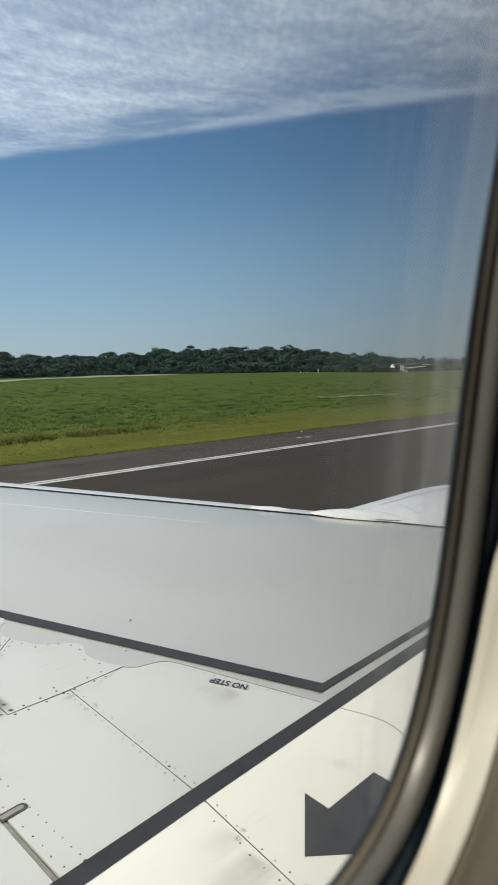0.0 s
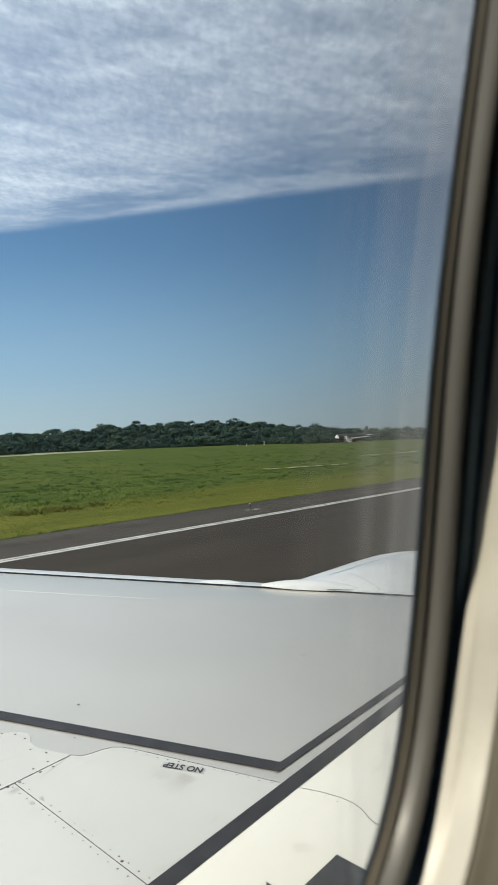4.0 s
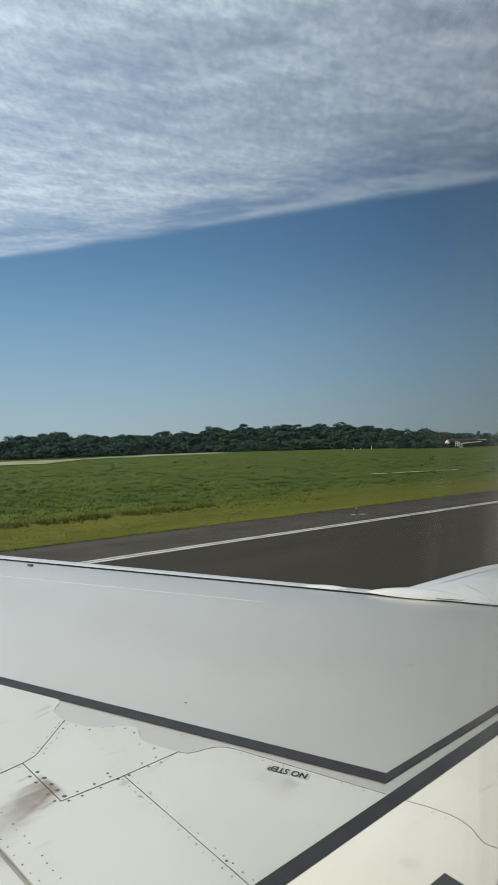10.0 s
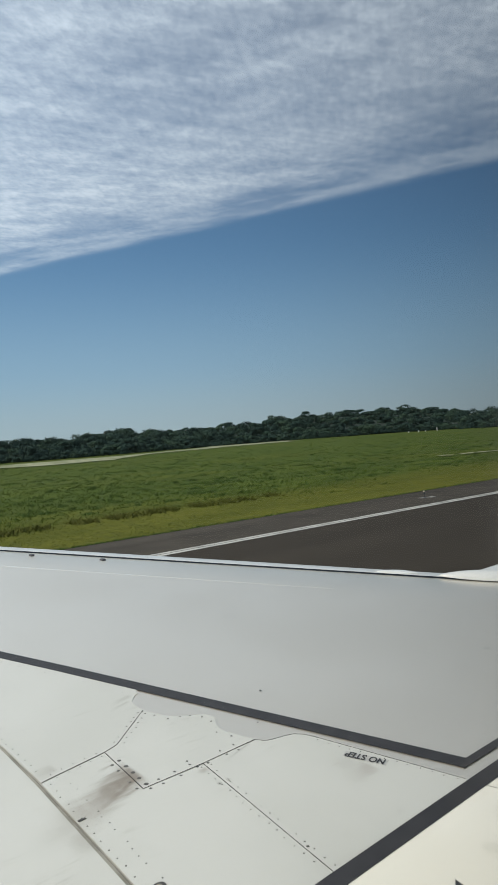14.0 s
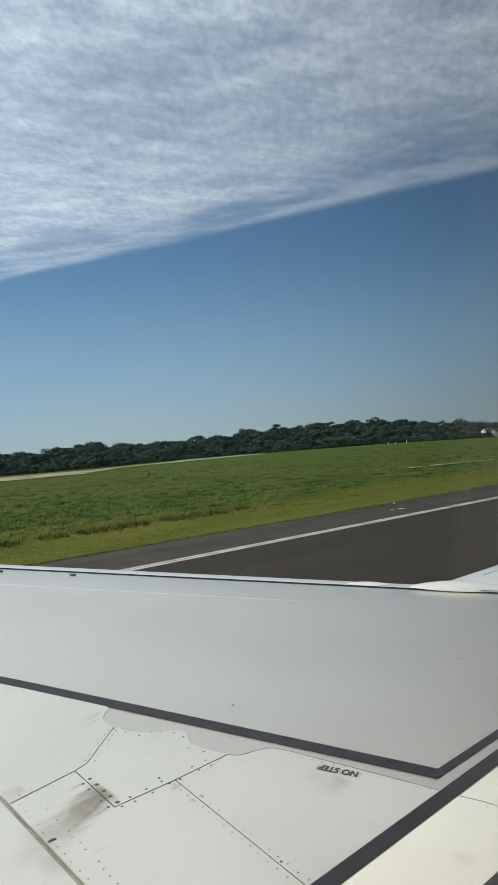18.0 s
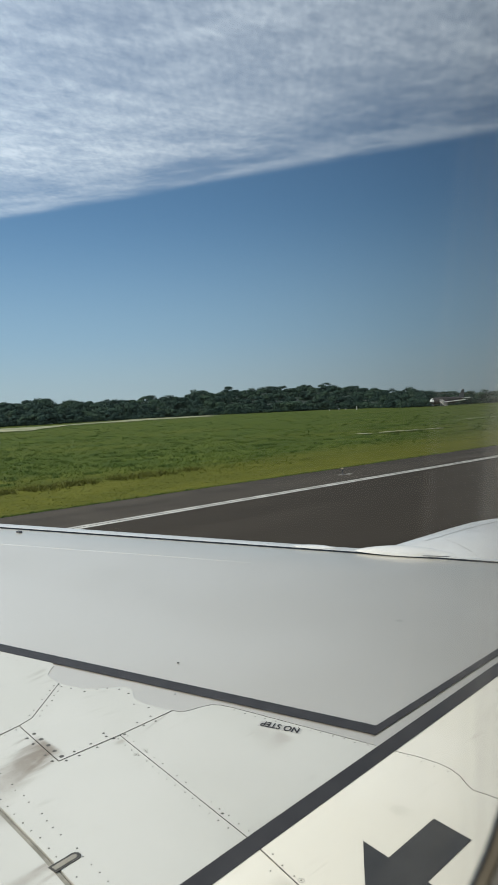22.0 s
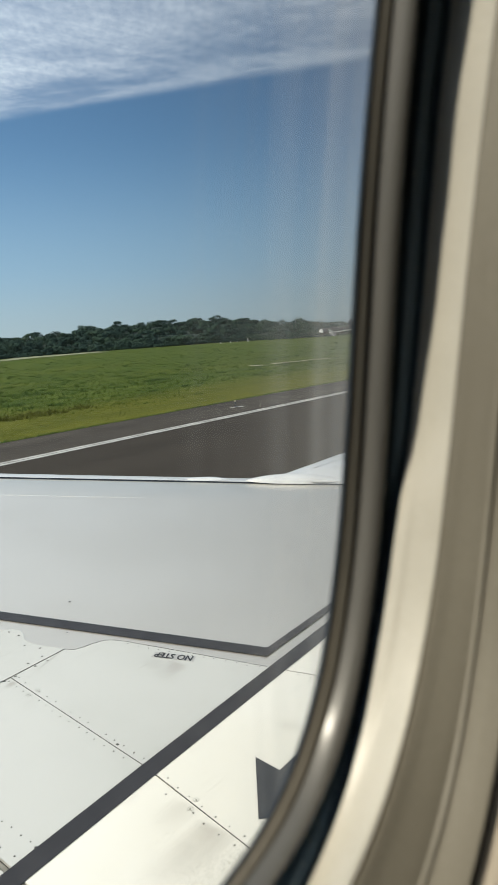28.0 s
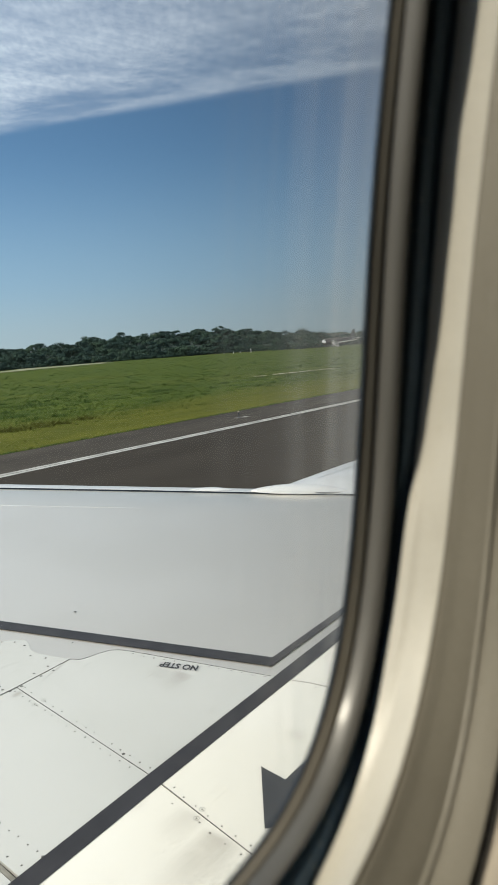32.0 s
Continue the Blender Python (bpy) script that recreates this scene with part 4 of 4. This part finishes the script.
# side wall with its opening, inside and out
wall = [window_ring(JOINT, 0.006, 0.0062), window_ring(JOINT, 0.0008, 0.0060), window_ring(JOINT, -0.0004, 0.0068), window_ring(JOINT, -0.004, 0.011), window_ring(JOINT, -0.011, 0.024), window_ring(JOINT, -0.016, 0.050)]
wall += [wall_ring(0.034, 1.0, 0.80, 6, 0.6), wall_ring(0.034, 1.6, 1.00, 8, 1.0), wall_ring(0.034, 2.6, 1.25, 14, 1.0)]
tagged(part("wall_port", grid(wall, True), M_WALL, None, "beige plastic cabin side wall round the window", True), category="wall", kind="structure")
outer = [window_ring(GLASS, 0.008, 0.060), window_ring(GLASS, 0.013, 0.10), wall_ring(0.132, 0.8, 0.85, 6, 0.6), wall_ring(0.140, 1.6, 1.05, 8, 1.0), wall_ring(0.145, 2.6, 1.25, 14, 1.0)]
tagged(part("fuselage_skin", grid(outer, True), M_SKIN, None, "white painted fuselage skin outside the window", True), category="fuselage", kind="structure")
# the round fuselage and its lining, open where the window panel sits
CX, CZ = 1.936, 3.62


def tube(radius, y0, y1, cut):
    """A round shell along the aircraft, without the window panel's stretch."""
    v, f = [], []
    top, low = math.asin(0.905 / radius), math.asin(0.345 / radius)
    for a, b, q0, q1 in ((y0, cut[0], math.pi, -math.pi), (cut[0], cut[1], math.pi - top, low - math.pi), (cut[1], y1, math.pi, -math.pi)):
        rows = [[(CX + radius * math.cos(q), y, CZ + radius * math.sin(q)) for q in np.linspace(q0, q1, 73)] for y in np.linspace(a, b, 6)]
        gv, gf = grid(rows)
        f += [tuple(i + len(v) for i in q) for q in gf]
        v += gv
    return v, f


CUT = (-1.26, 1.50)
tagged(part("fuselage", tube(2.10, -6.0, 9.0, CUT), M_SKIN, None, "plain white round airliner fuselage", True), category="fuselage", kind="structure")
tagged(part("wall_lining", tube(1.98, -2.2, 2.4, CUT), M_WALL, None, "plain beige curved cabin wall and ceiling lining", True), category="wall", kind="structure")
# unseen end caps, added to keep daylight out of the cabin and hull
for name, y, r, mat, label in (("wall_aft", -2.2, 1.98, M_WALL, "plain beige unseen cap added to close the cabin"), ("wall_forward", 2.4, 1.98, M_WALL, "plain beige unseen cap added to close the cabin"), ("fuselage_end", -6.0, 2.10, M_SKIN, "plain white unseen cap added to close the fuselage"), ("fuselage_end", 9.0, 2.10, M_SKIN, "plain white unseen cap added to close the fuselage")):
    bm = bmesh.new()
    bmesh.ops.create_cone(bm, cap_ends=True, segments=72, radius1=r, radius2=r, depth=0.04, matrix=pose(CX, y, CZ, 90))
    tagged(part(name, bm, mat, None, label), category="wall" if "wall" in name else "fuselage", kind="structure")
tagged(part("floor", boxed(0.22, 3.65, -2.18, 2.38, 2.58, 2.66), M_RUBBER, None, "plain grey cabin floor"), category="floor", kind="structure")

# ---- airfield ----
def edge_light(at):
    e = thing("runway_light", at, "small white runway edge light on a stem", "runway light")
    x, y, z = at
    bm = bmesh.new()
    rod(bm, (x, y, z), (x, y, z + 0.03), 0.13, 0.11, 16)
    part("base_plate", bm, M_SHADE, e)
    part("stem", rod(bmesh.new(), (x, y, z + 0.03), (x, y, z + 0.22), 0.025, 0.025), M_SHADE, e)
    part("collar", rod(bmesh.new(), (x, y, z + 0.22), (x, y, z + 0.29), 0.06, 0.07, 14), M_SHADE, e)
    bm = bmesh.new()
    bmesh.ops.create_uvsphere(bm, u_segments=14, v_segments=8, radius=0.06, matrix=pose(x, y, z + 0.325))
    part("lens", bm, M_YELLOW, e, "pale amber glass lens", True)
    return e


edge_light((-24.75, 33.9, -0.004))
mark = thing("light_marking", (-24.6, 33.6, 0), "white painted bar beside the edge light", "road marking", kind="structure")
part("bar", boxed(-24.90, -24.62, 33.58, 33.74, -0.004, 0.004), M_LINE, mark)
part("bar", boxed(-24.76, -24.42, 34.05, 34.45, -0.004, 0.004), M_LINE, mark)


def strip(name, pts, widths, mat, label, z):
    rows = []
    r = random.Random(3)
    for i, (x, y) in enumerate(pts):
        a, b = pts[max(0, i - 1)], pts[min(len(pts) - 1, i + 1)]
        d = Vector((b[0] - a[0], b[1] - a[1])).normalized()
        h = widths[i] / 2 * r.uniform(0.75, 1.2)
        rows.append([(x - d.y * h * s, y + d.x * h * s, z) for s in (1, 0.3, -0.3, -1)])
    return tagged(part(name, grid(rows), mat, None, label), category="track", kind="structure")


strip("sand_track", [(-200 - 10.4 * k, 80 + 19.2 * k) for k in range(20)], [46, 58, 44, 26, 9, 14, 26, 16, 30, 44, 40, 20, 8, 6, 8, 6, 5, 4, 3, 2], M_SAND, "pale sandy track across the far field", 0.10)
def gravel(seed=5):
    """Broken pale patches along a worn track, one mesh."""
    r = random.Random(seed)
    v, f = [], []
    for k in range(64):
        if r.random() < 0.25:
            continue
        if k < 30:
            y = 77 + 13 * k / 30 + r.uniform(-0.5, 0.5)
            x = -52.5 + 0.26 * (y - 79.5)
        else:
            y = 126 + 70 * (k - 30) / 34 + r.uniform(-1, 1)
            x = -65.8
        x, lx, ly = x + r.uniform(-0.35, 0.35), r.uniform(0.25, 1.0), r.uniform(0.3, 1.0) * (1 if k < 30 else 2.2)
        s = len(v)
        for q in range(9):
            a = q * math.tau / 9
            v.append((x + lx * math.cos(a) * r.uniform(0.6, 1.2), y + ly * math.sin(a) * r.uniform(0.6, 1.2), 0.13))
        f.append(tuple(range(s, s + 9)))
    return tagged(part("gravel_track", (v, f), M_GRAVEL, None, "broken pale gravel patches in the grass"), category="track", kind="stuff")


gravel()


def clumps(name, centres, mat, label, category, blades, wide, seed):
    """Many small upright leaf blades as one mesh; centres: x, y, z, height."""
    r = np.random.default_rng(seed)
    c = np.repeat(np.array(centres), blades, axis=0)
    n = len(c)
    ang, lean = r.uniform(0, 2 * np.pi, n), r.normal(0, 0.85, (n, 2))
    off = r.normal(0, 1, (n, 2)) * (c[:, 3:4] * wide)
    h = c[:, 3] * r.uniform(0.5, 1.15, n)
    bw = h * r.uniform(0.08, 0.20, n)
    bx, by = c[:, 0] + off[:, 0], c[:, 1] + off[:, 1]
    v = np.zeros((n, 3, 3))
    v[:, 0] = np.stack([bx - np.cos(ang) * bw, by - np.sin(ang) * bw, c[:, 2]], 1)
    v[:, 1] = np.stack([bx + np.cos(ang) * bw, by + np.sin(ang) * bw, c[:, 2]], 1)
    v[:, 2] = np.stack([bx + lean[:, 0] * h, by + lean[:, 1] * h, c[:, 2] + h], 1)
    me = bpy.data.meshes.new(name)
    me.from_pydata(v.reshape(-1, 3).tolist(), [], np.arange(n * 3).reshape(-1, 3).tolist())
    me.materials.append(mat)
    return tagged(new(name, me), label, category, kind="stuff")


def scatter(n, x0, x1, az0, az1, seed):
    """Points in a wedge of the field between two bearings, denser nearby."""
    r = np.random.default_rng(seed)
    x = -np.exp(r.uniform(np.log(-x0), np.log(-x1), n))
    a = np.radians(r.uniform(az0, az1, n))
    return x, -x / np.tan(a), r


x, y, r = scatter(46000, -27.4, -50.0, 16, 76, 11)
keep = (y < 130) & (r.random(len(x)) < np.clip((50.0 + x + 3.0 * np.sin(y * 0.17)) / 12.0, 0.0, 1.0))
clumps("verge_grass", np.stack([x, y, np.full_like(x, -0.05), r.uniform(0.025, 0.065, len(x))], 1)[keep], M_STRAW, "yellow-green mown verge grass beside the runway", "grass", 3, 0.5, 12)
x, y, r = scatter(64000, -33.0, -330.0, 18, 76, 13)
keep = (y < 420) & (r.random(len(x)) < np.clip((-x - 33.0 + 3.0 * np.sin(y * 0.21)) / 10.0, 0.0, 1.0))
clumps("rough_grass", np.stack([x, y, np.full_like(x, -0.05), r.uniform(0.05, 0.18, len(x))], 1)[keep], M_BUSH, "rough green field growth with taller weeds", "grass", 4, 0.7, 14)
x, y, r = scatter(1700, -40.0, -300.0, 18, 76, 15)
keep = y < 380
clumps("weed_clumps", np.stack([x, y, np.full_like(x, -0.05), r.uniform(0.10, 0.26, len(x))], 1)[keep], M_WEED, "dark weed clumps in the field", "weeds", 40, 1.3, 16)

# darker tufts along the shoulder's edge
r = np.random.default_rng(19)
y = np.exp(r.uniform(np.log(12), np.log(140), 3000))
x = -27.32 - np.abs(r.normal(0, 0.10, 3000)) - 0.12 * np.sin(y * 1.7) ** 2
clumps("edge_tufts", np.stack([x, y, np.full_like(x, -0.05), r.uniform(0.05, 0.13, len(x))], 1), M_WEED, "dark grass tufts along the asphalt edge", "grass", 4, 0.6, 20)
r = np.random.default_rng(17)
y = r.uniform(14, 34, 800)
x = -35.6 - 0.03 * y + r.normal(0, 0.5, 800)
clumps("tall_grass", np.stack([x, y, np.full_like(x, -0.05), r.uniform(0.16, 0.32, len(x))], 1)[np.sin(y * 0.9) + np.sin(y * 2.3) > -0.6], M_REED, "brown-tipped tall grass at the verge's far side", "grass", 5, 0.5, 18)

# ---- woods ----
BEARING = [12, 26, 29, 31, 32.6, 33.7, 37.5, 40.8, 45.8, 48.4, 53.6, 57, 59.6, 62, 66, 86]
SKYLINE = [0.45, 0.48, 0.55, 0.80, 0.80, 1.15, 1.48, 1.50, 1.30, 1.18, 0.90, 1.05, 1.15, 0.75, 0.82, 0.7]
EDGE = [560, 540, 460, 450, 470, 500, 520, 500, 480, 462, 405, 375, 355, 340, 335, 330]


def ridge_at(a, row):
    """Distance and ground height of a row of trees at a bearing in degrees."""
    dist = float(np.interp(a, BEARING, EDGE)) + 5 + 22 * row
    top = math.tan(radians(float(np.interp(a, BEARING, SKYLINE)))) * (dist + 30) + 3.86
    return dist, max(0.0, top - 7.9) * min(1.0, max(0.0, row / 4.0)), min(1.0, top / 9.5)


def woods(seed=21):
    """Crowns of many small leaf faces: tall trees behind, lower scrub along the field's edge, some lone tall ones."""
    r = np.random.default_rng(seed)
    verts = []
    for row in (-0.9, -0.5, 0, 1, 2, 3, 4, 5):
        a = 12.0
        while a < 84:
            a += r.uniform(0.35, 1.0) * (0.5 if row < 0 else 1.0)
            dist, up, grow = ridge_at(a, row)
            dist += r.uniform(-8, 8)
            size = r.uniform(3.2, 7.2) * (0.30 if row == -0.9 else 0.48 if row < 0 else 0.75 if row == 0 else 1.0) * grow
            if row < 0 and r.random() < 0.12:
                size *= 1.7
            cx, cy = -dist * math.sin(radians(a)), dist * math.cos(radians(a))
            flat = r.uniform(0.55, 0.95)
            for _ in range(11):
                ox, oy = r.normal(0, size * 0.50, 2)
                oz = up + size * r.uniform(0.12, 1.0) * (1.15 - 0.35 * min(1.0, abs(ox + oy) / size))
                rad = size * r.uniform(0.18, 0.48)
                n = 95
                d = r.normal(0, 1, (n, 3))
                d /= np.linalg.norm(d, axis=1)[:, None]
                d[:, 2] = np.where(d[:, 2] < -0.3, -d[:, 2], d[:, 2])
                p = np.array([cx + ox, cy + oy, oz]) + d * np.array([rad * 1.4, rad * 1.4, rad * flat]) * r.uniform(0.62, 1.15, (n, 1))
                t1 = r.normal(0, 1, (n, 3))
                t1 -= 0.7 * d * np.sum(d * t1, axis=1)[:, None]
                t1 /= np.linalg.norm(t1, axis=1)[:, None]
                t2 = np.cross(d, t1)
                s = r.uniform(0.28, 0.75, (n, 1)) * min(1.0, size / 4.0)
                verts.append(np.stack([p - t1 * s, p + t1 * s * 0.6 + t2 * s, p + t1 * s - t2 * s * 0.7], 1).reshape(-1, 3))
    v = np.concatenate(verts)
    me = bpy.data.meshes.new("woods")
    me.from_pydata(v.tolist(), [], np.arange(len(v)).reshape(-1, 3).tolist())
    me.materials.append(M_LEAF)
    return tagged(new("woods", me), "dark green broadleaf woods on a low ridge", "woods", kind="stuff")


woods()
# the ridge under the trees
rows = []
for k in range(7):
    rows.append([])
    for a in np.linspace(10, 86, 110):
        dist, up, _ = ridge_at(a, k)
        rows[-1].append((-dist * math.sin(radians(a)), dist * math.cos(radians(a)), up + 2.2 * min(1, k) - 0.1))
# undergrowth green darkened so the colour holds the shade beneath the crowns
M_UNDER = paint("undergrowth_painted_shade", (0.018, 0.031, 0.024), (0.030, 0.048, 0.034), 0.12, 0.95, fine=1.5)
tagged(part("ridge", grid(rows), M_UNDER, None, "low ridge under the woods, coloured dark as their shade", True), category="hill", kind="structure")

# ---- parked aircraft with stairs ----
PB, PD = 28.75, 430.0
jet = thing("parked_airplane", (-PD * math.sin(radians(PB)), PD * math.cos(radians(PB)), 0), "small parked dark airliner with a white nose beside the woods", "airplane")
base = jet.matrix_basis @ Matrix.Rotation(radians(PB + 128), 4, "Z")


def local(ob):
    ob.data.transform(base)
    return ob


fus = [(8.4, 0.05, -0.3), (8.1, 0.55, -0.25), (7.4, 1.15, -0.12), (6.3, 1.6, 0.0), (4.5, 1.78, 0.0), (-7.0, 1.78, 0.0), (-10.5, 1.3, 0.35), (-14.0, 0.45, 0.9), (-14.6, 0.1, 1.0)]
local(part("fuselage", revolve(fus, 0.0, 3.0, 1.0, 28), M_HULL, jet, "dark grey fuselage", True))
nose = [[(r * math.cos(q), y, 3.0 + dz + r * math.sin(q)) for q in np.linspace(radians(-25), radians(205), 20)] for y, r, dz in [(y, r + 0.03, dz) for y, r, dz in fus[:3]] + [(6.7, 1.50, -0.06)]]
local(part("nose", grid(nose), M_COWL, jet, "white painted nose", True))
local(part("windscreen", boxed(-1.25, 1.25, 6.2, 7.35, 3.35, 4.05, 0.1), M_GLASSDARK, jet))
for sgn in (1, -1):
    v = [(sgn * 1.4, 2.0, 2.3), (sgn * 14.0, -3.2, 3.3), (sgn * 14.0, -4.4, 3.3), (sgn * 1.4, -2.4, 2.3)]
    v += [(a, b, c - 0.28) for a, b, c in v]
    local(part("wing", (v, [(0, 1, 2, 3), (7, 6, 5, 4), (0, 4, 5, 1), (1, 5, 6, 2), (2, 6, 7, 3), (3, 7, 4, 0)]), M_METAL, jet, "pale metal wing"))
    local(part("engine", revolve([(2.9, 0.62, 0), (3.1, 0.78, 0), (2.0, 0.85, 0), (0.6, 0.6, 0), (0.4, 0.3, 0)], sgn * 4.4, 1.65, 1.0, 20), M_SHADE, jet, "dark engine", True))
    v = [(sgn * 0.3, -12.2, 4.0), (sgn * 5.0, -14.4, 4.3), (sgn * 5.0, -15.2, 4.3), (sgn * 0.3, -14.4, 4.0)]
    v += [(a, b, c - 0.15) for a, b, c in v]
    local(part("tailplane", (v, [(0, 1, 2, 3), (7, 6, 5, 4), (0, 4, 5, 1), (1, 5, 6, 2), (2, 6, 7, 3), (3, 7, 4, 0)]), M_FAIRING, jet))
v = [(0.16, -10.4, 4.2), (0.08, -13.4, 8.9), (0.08, -14.9, 8.9), (0.16, -14.4, 4.0)]
v += [(-a, b, c) for a, b, c in v]
local(part("tail_fin", (v, [(0, 1, 2, 3), (7, 6, 5, 4), (0, 4, 5, 1), (1, 5, 6, 2), (2, 6, 7, 3), (3, 7, 4, 0)]), M_FIN, jet, "grey tail fin"))
for gx, gy in ((0.0, 6.2), (2.4, -1.0), (-2.4, -1.0)):
    bm = bmesh.new()
    rod(bm, (gx, gy, 0.5), (gx, gy, 1.8), 0.14)
    rod(bm, (gx - 0.35, gy, 0.45), (gx + 0.35, gy, 0.45), 0.45, 0.45, 16)
    local(part("landing_gear", bm, M_SHADE, jet))
stairs = thing("boarding_stairs", jet.matrix_basis.translation + Vector((2, -4, 0)), "white mobile boarding stairs against the parked airplane", "boarding stairs")
for k in range(12):
    local(part("step", boxed(-2.3 - 0.36 * k, -1.9 - 0.36 * k, 1.9, 3.1, 2.6 - 0.21 * k, 2.66 - 0.21 * k), M_RUBBER, stairs))
for yy in (1.85, 3.12):
    bm = bmesh.new()
    rod(bm, (-1.9, yy, 3.7), (-6.3, yy, 1.2), 0.09)
    rod(bm, (-1.9, yy, 2.6), (-6.3, yy, 0.15), 0.16)
    rod(bm, (-1.9, yy, 3.7), (-1.9, yy, 0.3), 0.09)
    local(part("side_rail", bm, M_METAL, stairs))

# ---- small things far off ----
def marker(at, h, label):
    e = thing("marker_post", at, label, "marker post", "markers along the far field")
    x, y, z = at
    part("post", boxed(x - 0.16, x + 0.16, y - 0.16, y + 0.16, z, z + h, 0.04), M_METAL, e)
    part("cap", boxed(x - 0.24, x + 0.24, y - 0.24, y + 0.24, z + h, z + h + 0.18, 0.04), M_METAL, e)


for b, d, h in ((36.9, 445, 0.6), (36.2, 445, 0.9), (35.7, 450, 0.6), (34.9, 430, 1.9), (31.9, 455, 1.2)):
    marker((-d * math.sin(radians(b)), d * math.cos(radians(b)), -0.05), h, "small white marker post at the field's edge")
